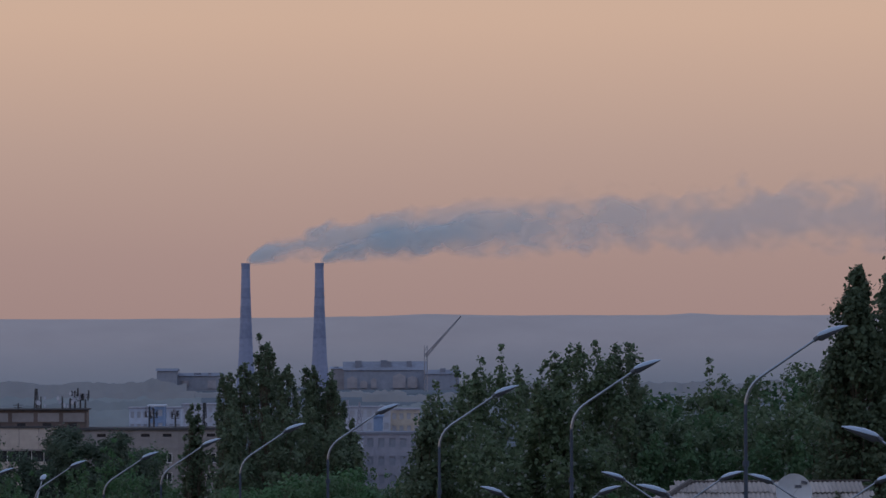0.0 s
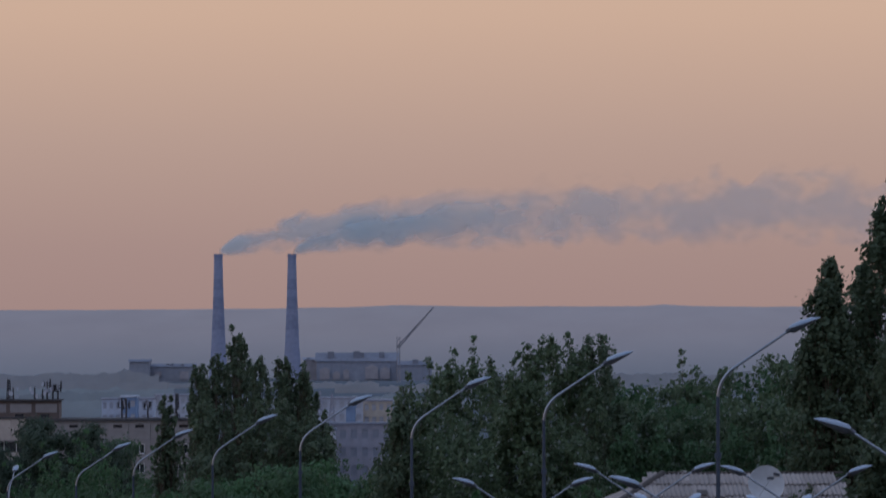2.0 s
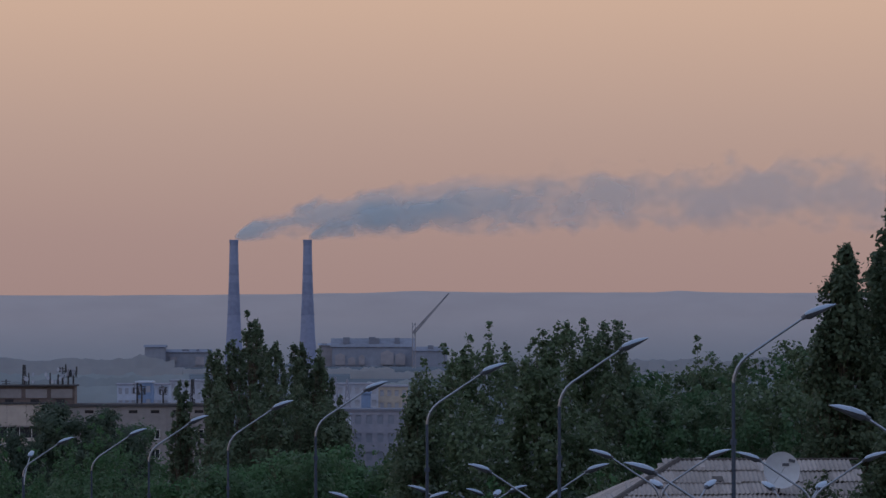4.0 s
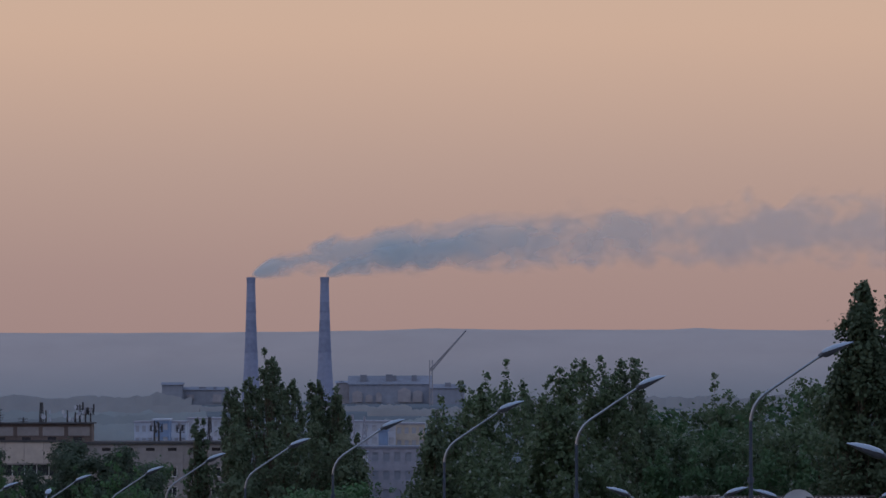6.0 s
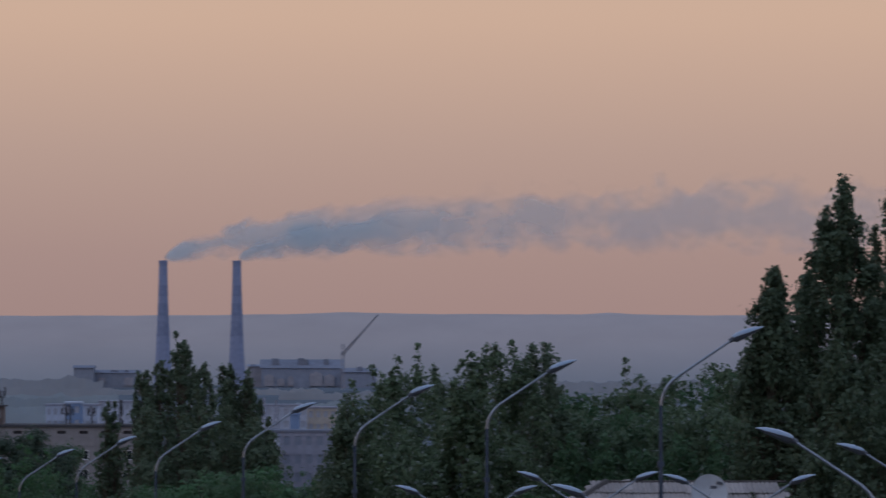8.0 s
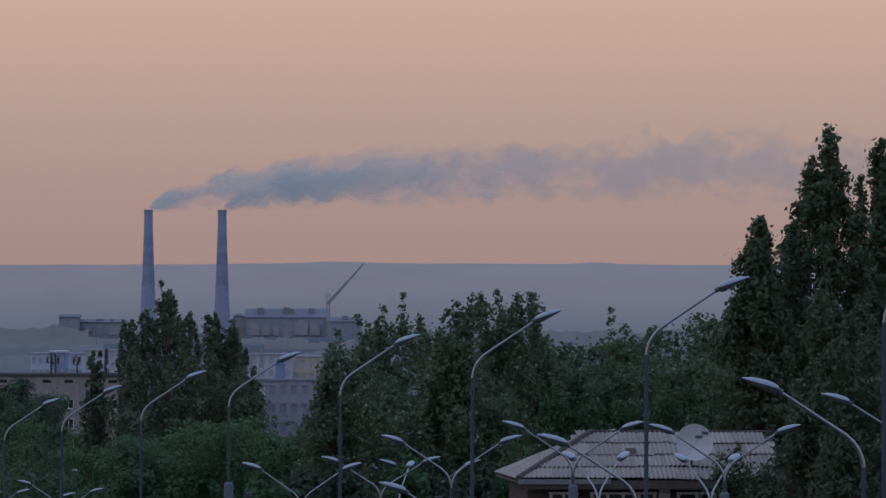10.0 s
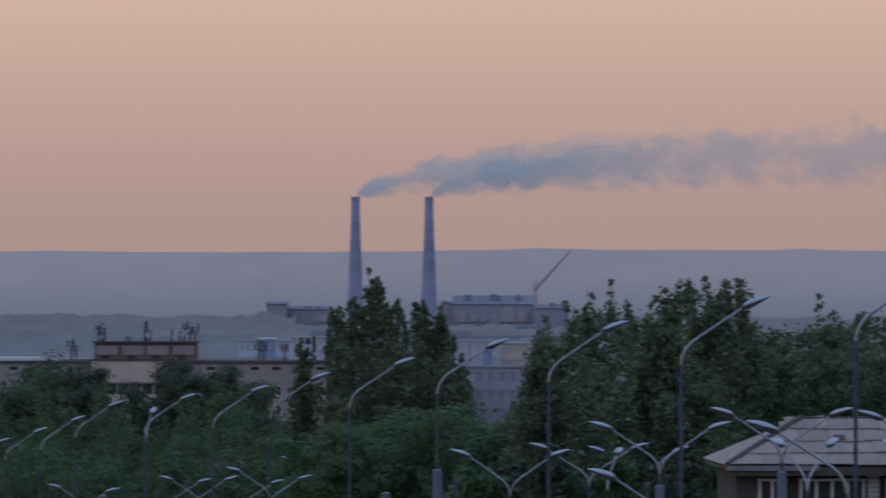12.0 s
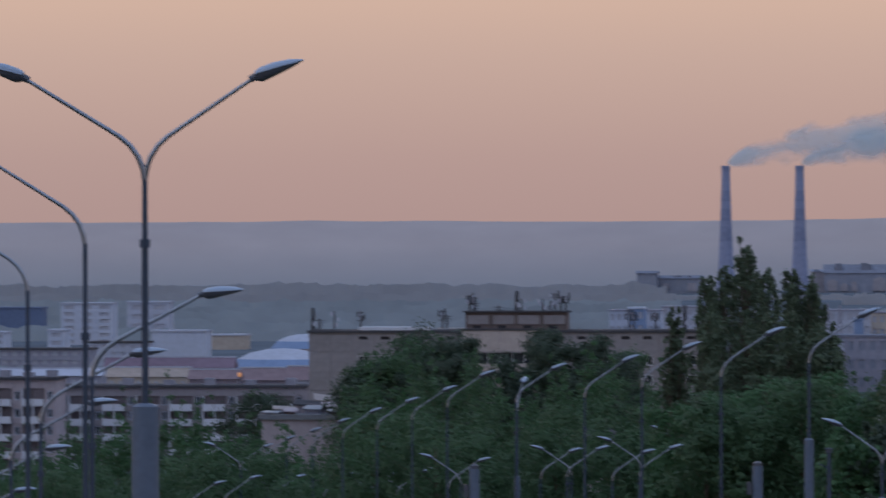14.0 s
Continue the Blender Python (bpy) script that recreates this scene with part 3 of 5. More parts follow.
# five-storey blocks beyond the near trees
def apartment_house(u0, u1, v, d, bays, wall, label):
    a, e = site(u0, v, d), site(u1, v, d)
    z0 = ground_z(d) - 0.05
    w, h, dep = e.x - a.x, a.z - z0, 12
    floors, bw = 5, (e.x - a.x) / bays
    fh = (h - 1.3) / floors
    t = thing("apartment_house", Matrix.Translation((a.x, d, z0)), label, "apartment block", "five-storey houses")
    part("core", Geo().box(0, w, 0.4, dep, 0, h), M[wall], t)
    part("attic_wall", Geo().box(0, w, 0, 0.4, floors * fh, h), M[wall], t)
    part("roof", Geo().box(-0.4, w + 0.4, -0.5, dep + 0.4, h, h + 0.35), M["tar"], t, "dark roof edge")
    for k in range(6):
        x = w * (k + 0.5) / 6
        part("roof_hatch", Geo().box(x, x + 1.6, 3, 5, h + 0.35, h + 1.1 + 0.3 * (k % 2)), M["slab_grey"], t, "small roof hatch")
    ww, z1, z2 = bw * 0.52, 0.85, 2.2
    x1, x2 = (bw - ww) / 2, (bw + ww) / 2
    wp = Geo().box(0.02, x1, 0, 0.4, 0.02, fh - 0.02).box(x2, bw - 0.02, 0, 0.4, 0.02, fh - 0.02).box(x1, x2, 0, 0.4, 0.02, z1).box(x1, x2, 0, 0.4, z2, fh - 0.02)
    wp = wp.mesh("wall_panel", M[wall])
    pane = Geo().box(x1, x2, 0.25, 0.32, z1, z2).mesh("window", M["glass"])
    fr = Geo().box(x1, x2, 0.15, 0.25, z1, z1 + 0.1).box(x1, x2, 0.15, 0.25, z2 - 0.1, z2)
    for x in (x1, (x1 + x2) / 2 - 0.05, x2 - 0.1):
        fr.box(x, x + 0.1, 0.15, 0.25, z1 + 0.1, z2 - 0.1)
    fr = fr.mesh("window_frame", M["white"])
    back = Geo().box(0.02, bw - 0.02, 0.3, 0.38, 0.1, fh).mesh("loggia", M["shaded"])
    rail = Geo().box(0.05, bw - 0.05, -1.0, -0.9, 0.0, 1.05).box(0.05, bw - 0.05, -0.9, 0.3, -0.08, 0.06).mesh("parapet", M["whitewash"])
    side = Geo().box(-0.08, 0.08, -0.9, 0.4, 0, fh).mesh("side_wall", M["whitewash"])
    for r in range(floors):
        for c in range(bays):
            m = Matrix.Translation((c * bw, 0, r * fh))
            if c % 3:
                lg = part("loggia", back, None, t, "loggia back with painted shade", at=m)
                part("parapet", rail, None, lg, "white loggia parapet")
                if (c + r) % 3:
                    part("side_wall", side, None, lg)
            else:
                pn = part("wall_panel", wp, None, t, at=m)
                wi = part("window", pane, None, pn)
                part("window_frame", fr, None, wi, "white window frame")


apartment_house(-1000, -752, 843, 960, 13, "pink", "five-storey pink apartment house with white loggias")
apartment_house(-746, -312, 857, 985, 22, "house_pink", "long five-storey dusky pink apartment house with white loggias")
block("workshop", -388, -238, 914, 980, 620, 10, "pink", "tin", "low pink plastered workshop with cluttered tin roof", "workshop")
for k, (u, v, w, dy) in enumerate(((-384, 906, 26, 0.4), (-366, 898, 34, 2.2), (-345, 902, 18, 0.3), (-334, 888, 40, 4.5), (-312, 897, 26, 1.2), (-300, 878, 30, 6.5), (-282, 892, 36, 2.6), (-262, 884, 26, 4.2), (-268, 902, 24, 0.4), (-250, 876, 14, 6.8))):
    a = site(u, 914, 622)
    tt = thing("roof_hut", Matrix.Translation((a.x, 620.6 + dy, a.z + 0.45)) @ pose(0, 0, 0, 0, 0, (k * 37 % 21) - 10), "small tin-roofed hut on the workshop roof", "hut", "roof huts")
    ww, hh = span(w, 622), span(914 - v, 622)
    part("wall", Geo().box(0, ww, 0, 1.4, 0, hh * 0.7), M[("pink", "slab_grey", "brown")[k % 3]], tt)
    tip = hh * (0.86 if k % 2 else 1.0)
    part("roof", Geo().add([(-0.2, -0.3, hh * 0.7), (ww + 0.2, -0.3, hh * 0.62), (ww + 0.2, 1.7, tip), (-0.2, 1.7, hh), (-0.2, -0.3, hh * 0.7 - 0.1), (ww + 0.2, -0.3, hh * 0.62 - 0.1), (ww + 0.2, 1.7, tip - 0.1), (-0.2, 1.7, hh - 0.1)],
         [(0, 1, 2, 3), (7, 6, 5, 4), (0, 4, 5, 1), (1, 5, 6, 2), (2, 6, 7, 3), (3, 7, 4, 0)]), M[("tin", "slate", "pink", "tar")[k % 4]], tt, "sloping sheet roof")


def build_dome(u, v, d, half_u, rise, body, label):
    c = site(u, v, d)
    r, hh = span(half_u, d), span(rise, d)
    z0 = ground_z(d) - 0.05
    t = thing("domed_hall", Matrix.Translation((c.x, d + r * 0.5, z0)), label, "hall", "domed halls")
    base = c.z - z0
    part("drum", Geo().tube([(0, 0, 0), (0, 0, base)], [r, r], 40), M[body], t, smooth=True)
    prof = [(1.04, 0), (1.0, 0.12), (0.85, 0.5), (0.6, 0.8), (0.3, 0.96), (0.02, 1.0)]
    for i in range(len(prof) - 1):
        (ra, za), (rb, zb) = prof[i], prof[i + 1]
        part("roof_ring", Geo().tube([(0, 0, base + za * hh), (0, 0, base + zb * hh)], [r * ra, r * rb], 40), M["blue" if i in (0, 1) else "pale"], t, "blue band" if i in (0, 1) else "white shell", smooth=True)


build_dome(-355, 826, 1500, 95, 38, "pale", "round hall with a white and blue shell roof")
build_dome(-310, 788, 1750, 62, 26, "pink", "smaller round hall with a blue shell roof")
FAR = [
    # u0, u1, top, distance, wall, roof, floors, bays, words
    (-582, -485, 758, 1900, "white", "pale", 0, 0, "plain white windowless hall"),
    (-742, -650, 708, 2200, "white", "pale", 6, 3, "white tower building with wide dark bays"),
    (-625, -550, 706, 2300, "pale", "pale", 4, 2, "pale tower building with wide dark bays"),
    (-905, -775, 716, 2350, "blue_dark", "blue_dark", 0, 0, "long dark blue shed"),
    (-765, -735, 756, 2000, "white", "pale", 3, 1, "narrow white block"),
    (-960, -840, 760, 1950, "white", "pale", 4, 6, "pale block with window rows"),
    (-850, -690, 790, 1700, "slab_grey", "tar", 3, 9, "grey office block with window rows"),
    (-690, -590, 778, 1750, "pale", "tar", 4, 6, "pale office block with window rows"),
    (-480, -415, 765, 2100, "yellow", "pale", 0, 0, "small ochre shed before the woods"),
]
FAR_CENTRE = [
    (228, 320, 722, 1900, "white", "slab_grey", 4, 8, "white block with dark windows"),
    (262, 290, 718, 1880, "blue", "white", 4, 2, "white and blue block"),
    (322, 388, 716, 1950, "pale", "slab_grey", 5, 6, "pale block with dark windows"),
    (585, 690, 722, 1900, "pale", "slab_grey", 4, 7, "pale factory block with window rows"),
    (690, 742, 726, 1850, "yellow", "slab_grey", 4, 4, "ochre factory block with window rows"),
    (660, 676, 738, 1840, "blue", "blue", 0, 0, "blue painted factory bay"),
    (625, 742, 768, 1500, "slab_grey", "plant_dark", 3, 6, "grey factory shed with tall dark bays"),
    (575, 640, 778, 1480, "pale", "plant_dark", 0, 0, "pale low factory wall"),
]
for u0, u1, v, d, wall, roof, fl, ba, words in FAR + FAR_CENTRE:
    # past 1600 m the windows use the haze-lightened panes
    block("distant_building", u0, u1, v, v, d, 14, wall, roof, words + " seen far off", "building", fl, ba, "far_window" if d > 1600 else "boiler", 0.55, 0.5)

def long_house(u0, u1, eave, ridge, d, wall, roof, bays, label):
    """A long low house with a pitched roof whose ridge runs along the street."""
    a, b = site(u0, eave, d), site(u1, eave, d)
    z0 = ground_z(d) - 0.05
    w, h, dep, r = b.x - a.x, a.z - z0, 9.0, span(eave - ridge, d)
    t = thing("long_house", Matrix.Translation((a.x, d, z0)), label, "house", "long houses in the town")
    part("wall", Geo().box(0, w, 0, dep, 0, h), M[wall], t)
    part("roof", Geo().add([(-0.4, -0.5, h), (w + 0.4, -0.5, h), (w + 0.4, dep + 0.5, h), (-0.4, dep + 0.5, h), (-0.4, dep / 2, h + r), (w + 0.4, dep / 2, h + r)],
                           [(0, 1, 5, 4), (2, 3, 4, 5), (0, 4, 3), (1, 2, 5), (3, 2, 1, 0)]), M[roof], t, "pitched sheet roof")
    part("ridge_cap", Geo().box(-0.4, w + 0.4, dep / 2 - 0.2, dep / 2 + 0.2, h + r - 0.05, h + r + 0.25), M["pale"], t, "pale ridge flashing")
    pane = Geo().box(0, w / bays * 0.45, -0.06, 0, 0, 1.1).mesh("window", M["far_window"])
    for k in range(bays):
        part("window", pane, None, t, at=Matrix.Translation(((k + 0.28) * w / bays, 0, h - 2.0)))


long_house(-664, -439, 822, 804, 1420, "slab_grey", "maroon", 12, "long grey house under a dull maroon roof")
long_house(-660, -518, 838, 822, 1330, "yellow", "straw", 9, "long house with a dull straw-yellow roof")
long_house(-516, -430, 842, 826, 1310, "red", "brick_red", 6, "low house under a faded brick-red roof")
long_house(-428, -345, 844, 823, 1330, "red", "brick_red", 6, "steep-roofed house in faded brick red")
long_house(-343, -300, 844, 820, 1330, "pale", "brick_red", 4, "small pale house under a red roof")
long_house(-900, -672, 836, 824, 1380, "slab_grey", "pale", 12, "long shed under a pale sheet roof")


def lattice_tower(u, v, d):
    p = site(u, v, d)
    z0 = ground_z(d) - 0.05
    h = p.z - z0
    t = thing("lattice_tower", Matrix.Translation((p.x, d, z0)), "slim dark lattice tower among factory buildings", "tower", "lattice towers")
    for sx, sy in ((-1, -1), (1, -1), (1, 1), (-1, 1)):
        part("tower_leg", Geo().tube([(1.7 * sx, 1.7 * sy, 0), (0.15 * sx, 0.15 * sy, h)], [0.22, 0.12], 5), M["slab_grey"], t)
    for k in range(9):
        a, c = 1.7 - 1.55 * k / 9, 1.7 - 1.55 * (k + 1) / 9
        part("brace", Geo().tube([(-a, -a, h * k / 9), (c, -c, h * (k + 1) / 9)], [0.13, 0.13], 4), M["slab_grey"], t)
        part("brace", Geo().tube([(a, -a, h * k / 9), (-c, -c, h * (k + 1) / 9)], [0.13, 0.13], 4), M["slab_grey"], t)


lattice_tower(614, 708, 1840)
lattice_tower(635, 712, 1840)

# ---- power plant ----
def hall(u0, u1, v0, d, wall, roof, label, ridge=0):
    a, b = site(u0, v0, d), site(u1, v0, d)
    w, h = b.x - a.x, a.z
    t = thing("plant_hall", Matrix.Translation((a.x, d, 0)), label, "power plant", "power plant halls")
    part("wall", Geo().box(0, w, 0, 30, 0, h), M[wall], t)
    r = span(ridge, d)
    part("roof", Geo().add([(-1, -1, h), (w + 1, -1, h), (w + 1, 31, h), (-1, 31, h), (-1, 15, h + r + .5), (w + 1, 15, h + r + .5)], [(0, 1, 5, 4), (2, 3, 4, 5), (0, 4, 3), (1, 2, 5), (3, 2, 1, 0)]), M[roof], t)
    random.seed(int(u0))
    for k in range(int(w / 14)):
        x, s = random.uniform(1, w - 5), random.uniform(1.2, 5.0)
        part("roof_unit", Geo().box(x, x + s, 4 + 0.37 * k, 4.1 + 0.37 * k + s, h, h + r + random.uniform(0.3, 1.5)), M[roof], t, "small roof unit")
    return t, w, h


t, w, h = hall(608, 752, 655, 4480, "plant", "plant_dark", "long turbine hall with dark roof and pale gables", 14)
# gables get a paler colour than the walls: their lit look is painted
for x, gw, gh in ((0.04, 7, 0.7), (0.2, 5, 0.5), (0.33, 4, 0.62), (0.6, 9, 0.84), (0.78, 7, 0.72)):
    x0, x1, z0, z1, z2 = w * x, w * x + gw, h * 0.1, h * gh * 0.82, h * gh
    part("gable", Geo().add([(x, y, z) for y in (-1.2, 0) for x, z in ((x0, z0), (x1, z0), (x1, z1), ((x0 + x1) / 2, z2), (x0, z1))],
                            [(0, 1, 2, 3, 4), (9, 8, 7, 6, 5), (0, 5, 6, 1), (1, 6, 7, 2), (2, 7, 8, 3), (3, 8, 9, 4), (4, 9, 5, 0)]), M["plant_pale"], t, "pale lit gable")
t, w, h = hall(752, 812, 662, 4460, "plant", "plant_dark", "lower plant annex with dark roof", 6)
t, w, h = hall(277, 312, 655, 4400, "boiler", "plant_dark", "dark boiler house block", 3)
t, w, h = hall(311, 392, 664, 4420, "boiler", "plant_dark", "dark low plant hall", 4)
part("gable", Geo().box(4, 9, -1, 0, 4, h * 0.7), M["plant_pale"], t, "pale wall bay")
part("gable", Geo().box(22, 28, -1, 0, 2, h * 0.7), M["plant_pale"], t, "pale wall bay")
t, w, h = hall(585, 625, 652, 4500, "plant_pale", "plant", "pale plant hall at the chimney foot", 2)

def build_crane():
    d = 4300
    b, tip = site(753, 688, d), site(815, 560, d)
    t = thing("tower_crane", Matrix.Translation((b.x, d, 0)), "faint grey lattice crane with raised jib", "crane")
    H = site(753, 612, d).z
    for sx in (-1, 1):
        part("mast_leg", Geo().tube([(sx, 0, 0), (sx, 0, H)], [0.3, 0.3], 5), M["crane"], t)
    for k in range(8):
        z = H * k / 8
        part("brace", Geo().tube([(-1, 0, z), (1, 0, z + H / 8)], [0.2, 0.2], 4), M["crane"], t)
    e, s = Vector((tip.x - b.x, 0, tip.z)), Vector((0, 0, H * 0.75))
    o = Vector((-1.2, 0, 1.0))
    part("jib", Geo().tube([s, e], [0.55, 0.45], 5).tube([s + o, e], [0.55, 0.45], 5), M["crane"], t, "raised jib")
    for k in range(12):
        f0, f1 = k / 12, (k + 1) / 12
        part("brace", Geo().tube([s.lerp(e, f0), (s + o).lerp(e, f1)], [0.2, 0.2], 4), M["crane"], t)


build_crane()

# ---- street lamps ----
ARM = [(0.0, 0.0), (0.025, 0.16), (0.085, 0.33), (0.19, 0.49), (0.33, 0.62), (0.50, 0.735), (0.85, 0.97), (1.55, 1.44)]


def lamp_meshes():
    arm = Geo().tube([(x, 0, z) for x, z in ARM], [0.040, 0.039, 0.038, 0.037, 0.035, 0.032, 0.030, 0.027], 8).mesh("arm", M["arm"], True)
    def section(s, bottom):
        w = np.interp(s, [0, 0.12, 0.45, 0.8, 1], [0.095, 0.135, 0.165, 0.115, 0.03])
        top = np.interp(s, [0, 0.12, 0.4, 0.75, 1], [0.045, 0.078, 0.096, 0.072, 0.015])
        low = np.interp(s, [0, 0.08, 0.25, 0.8, 1], [-0.10, -0.135, -0.118, -0.045, 0.0])
        x = 0.72 * s
        if bottom:
            return [(x, w * 0.92 * math.cos(a), low * abs(math.sin(a)) ** 0.6 if math.sin(a) < 0 else -0.004 + 0.004 * math.sin(a)) for a in np.linspace(0, 2 * math.pi, 14, endpoint=False)]
        return [(x, w * math.cos(a), (top if math.sin(a) > 0 else 0.008) * math.sin(a)) for a in np.linspace(0, 2 * math.pi, 14, endpoint=False)]
    ss = [0, 0.04, 0.12, 0.25, 0.4, 0.6, 0.75, 0.88, 0.96, 1.0]
    shell = Geo().loft([section(s, False) for s in ss]).mesh("lamp_shell", M["shell"], True)
    under = Geo().loft([section(s, True) for s in ss]).mesh("lamp_glass", M["under"], True)
    clamp = Geo().tube([(-0.10, 0, -0.05), (0.05, 0, -0.02)], [0.05, 0.06], 8).mesh("clamp", M["under"], True)
    return arm, shell, under, clamp


LAMP = lamp_meshes()


def street_lamp(u, v, d, arms, group, label, tilt=20, yaw=0, reach=1.0, foot=4.0, girth=0.145, bare=1.2):
    """A post at bearing u whose arm ends at drop v. arms: turns of the arms round the post, 0 to the right and 180 to the left."""
    top = site(u, v, d)
    z0 = ground_z(d) - 0.03
    H = top.z - z0
    t = thing("street_lamp", Matrix.Translation((top.x, d, z0)) @ pose(0, 0, 0, 0, 0, yaw), label, "street lamp", group)
    fork = H - 1.44
    sl = min(foot, fork - bare)
    part("sleeve", Geo().tube([(0, 0, 0), (0, 0, sl)], [girth * 1.04, girth], 14), M["sleeve"], t, "wide grey lower post", True)
    part("cap", Geo().tube([(0, 0, sl), (0, 0, sl + 0.05)], [girth, 0.08], 14), M["sleeve"], t)
    mid = sl + (fork - sl) * 0.72
    part("post", Geo().tube([(0, 0, sl), (0, 0, mid)], [0.05, 0.047], 12), M["pole"], t, "slim grey steel post", True)
    part("collar", Geo().tube([(0, 0, mid - 0.06), (0, 0, mid + 0.06)], [0.075, 0.075], 12), M["pole"], t)
    part("upper_post", Geo().tube([(0, 0, mid), (0, 0, fork + 0.02)], [0.041, 0.039], 12), M["pole"], t, "", True)
    for a in arms:
        a, stretch = a if isinstance(a, tuple) else (a, reach)
        ar = part("arm", LAMP[0], None, t, "curved steel arm", at=pose(0, 0, fork, 0, 0, a) @ Matrix.Diagonal((stretch, 1, 1, 1)))
        m = pose(1.55, 0, 1.44, 0, -tilt, 0) @ Matrix.Translation((0.06, 0, 0.05))
        he = part("lamp_head", LAMP[1], None, ar, "pale blue-grey lamp shell", at=Matrix.Diagonal((1 / stretch, 1, 1, 1)) @ Matrix.Translation((1.55 * (stretch - 1), 0, 0)) @ m)
        part("lamp_glass", LAMP[2], None, ar, "dark lamp underside", at=he.matrix_basis.copy())
        part("clamp", LAMP[3], None, ar, at=he.matrix_basis.copy())
    return t


ROW = "street lamps along the descending road"
ONE, TWO = "tall grey street lamp with one curved arm", "grey street lamp with two curved arms"
# the long row: drop and bearing of each post follow the road downhill
for k, (u, v) in enumerate(((1738, 527), (1318, 605), (1010, 661), (776, 703), (579, 733), (424, 765), (284, 790), (183, 812), (62, 826), (-60, 838), (-122, 864), (-184, 884), (-245, 902), (-298, 920), (-344, 936), (-386, 950), (-424, 964))):
    street_lamp(u, v, 120 + 20 * k, (0,), ROW, ONE, 19, foot=5.6 if k == 4 else 3.4)
# posts close to the camera
street_lamp(-597, 307, 90, (0, (180, 1.1)), ROW, TWO, 16, foot=5.0, girth=0.195)
street_lamp(-702, 446, 104, ((180, 1.08),), ROW, ONE, 20, foot=2.5)
street_lamp(-803, 552, 122, ((180, 1.08),), ROW, ONE, 20, foot=2.5)
SIDE = "street lamps on the far side of the road"
for u, v, d in ((-690, 692, 112), (-780, 798, 135), (-832, 886, 160), (-887, 967, 185), (-925, 1042, 215)):
    street_lamp(u, v, d, (0,), SIDE, "street lamp with one arm beside the road", 4, 0, 1.26, 1.5)
MID = "lower lamps between the trees"
NEAR_LAMPS = [(1702, 784, 120, (180,), 1.02), (1795, 805, 160, (180,), 1.08), (1302, 880, 148, (180,), 1.04), (1188, 852, 204, (0, 180), 1.0), (1456, 858, 190, (0, 180), 1.0),
        (1431, 911, 210, (62, 118), 1.0), (1233, 908, 208, (62, 118), 1.0)]
NEXT_LAMPS = [(973, 877, 205, (0, 180), 1.0), (708, 925, 232, (0, 180), 0.95), (848, 912, 250, (0, 180), 1.05),
        (900, 925, 275, (0, 180), 0.9), (880, 922, 260, (75,), 1.0), (935, 918, 265, (0, 180), 0.9), (1000, 964, 165, (180,), 1.0), (365, 931, 400, (0, 180), 1.1), (64, 850, 330, (80,), 0.8)]
for u, v, d, arms, reach in NEAR_LAMPS + NEXT_LAMPS:
    street_lamp(u, v, d, arms, MID, TWO if len(arms) > 1 else "grey street lamp with one curved arm", 16, 0, reach, 9.0 if len(arms) > 1 and d < 206 else 5.2, bare=0.38 if len(arms) > 1 and d < 206 else 1.2)
SINGLE = "grey street lamp with one curved arm"
for u, v, d, turn in ((280, 966, 330, 0), (232, 974, 335, 0), (152, 968, 340, 0), (105, 972, 345, 0), (282, 952, 338, 180), (160, 967, 350, 180), (-58, 989, 340, 0), (-36, 982, 350, 180),
                      (-150, 1007, 380, 0), (-205, 1012, 385, 0), (-135, 1010, 382, 180), (-280, 1014, 390, 0), (-188, 1014, 388, 180), (-372, 1018, 395, 0),
                      (-425, 961, 380, 180), (-378, 1000, 385, 180), (-455, 1020, 375, 0), (-520, 1030, 370, 0)):
    street_lamp(u, v, d, (turn,), MID, SINGLE, 14)


def floodlight(u, v, d):
    p = site(u, v, d)
    z0 = ground_z(d) - 0.03
    h = p.z - z0
    t = thing("floodlight_post", Matrix.Translation((p.x, d, z0)), "short grey post carrying a small pale floodlight", "floodlight", "floodlight posts")
    part("post", Geo().tube([(0, 0, 0), (0, 0, h)], [0.07, 0.06], 10), M["pole"], t, "", True)
    part("bracket", Geo().tube([(0, 0, h - 0.5), (-0.3, -0.1, h - 0.35)], [0.025, 0.025], 6), M["pole"], t)
    part("floodlight", Geo().box(-0.1, 0.1, -0.1, 0.07, h, h + 0.13), M["sleeve"], t, "pale floodlight box")
    part("visor", Geo().box(-0.12, 0.12, -0.16, 0.08, h + 0.13, h + 0.15), M["sleeve"], t)
    part("floodlight_glass", Geo().box(-0.08, 0.08, -0.115, -0.1, h + 0.02, h + 0.11), M["under"], t, "dark lamp glass")


floodlight(614, 972, 200)
floodlight(950, 979, 200)


def capped_column(u, v, d):
    p = site(u, v, d)
    z0 = ground_z(d) - 0.03
    h = p.z - z0
    t = thing("lamp_column", Matrix.Translation((p.x, d, z0)), "pale grey lamp column with a dark cap and side box", "column", "capped columns")
    part("column", Geo().tube([(0, 0, 0), (0, 0, h)], [0.17, 0.16], 14), M["sleeve"], t, "", True)
    part("cap", Geo().tube([(0, 0, h), (0, 0, h + 0.1), (0, 0, h + 0.16)], [0.14, 0.14, 0.05], 14), M["under"], t, "dark cap")
    part("side_box", Geo().box(-0.34, -0.18, -0.1, 0.1, h - 0.9, h - 0.5), M["under"], t, "small dark box")


capped_column(-13, 1001, 200)
capped_column(488, 996, 200)


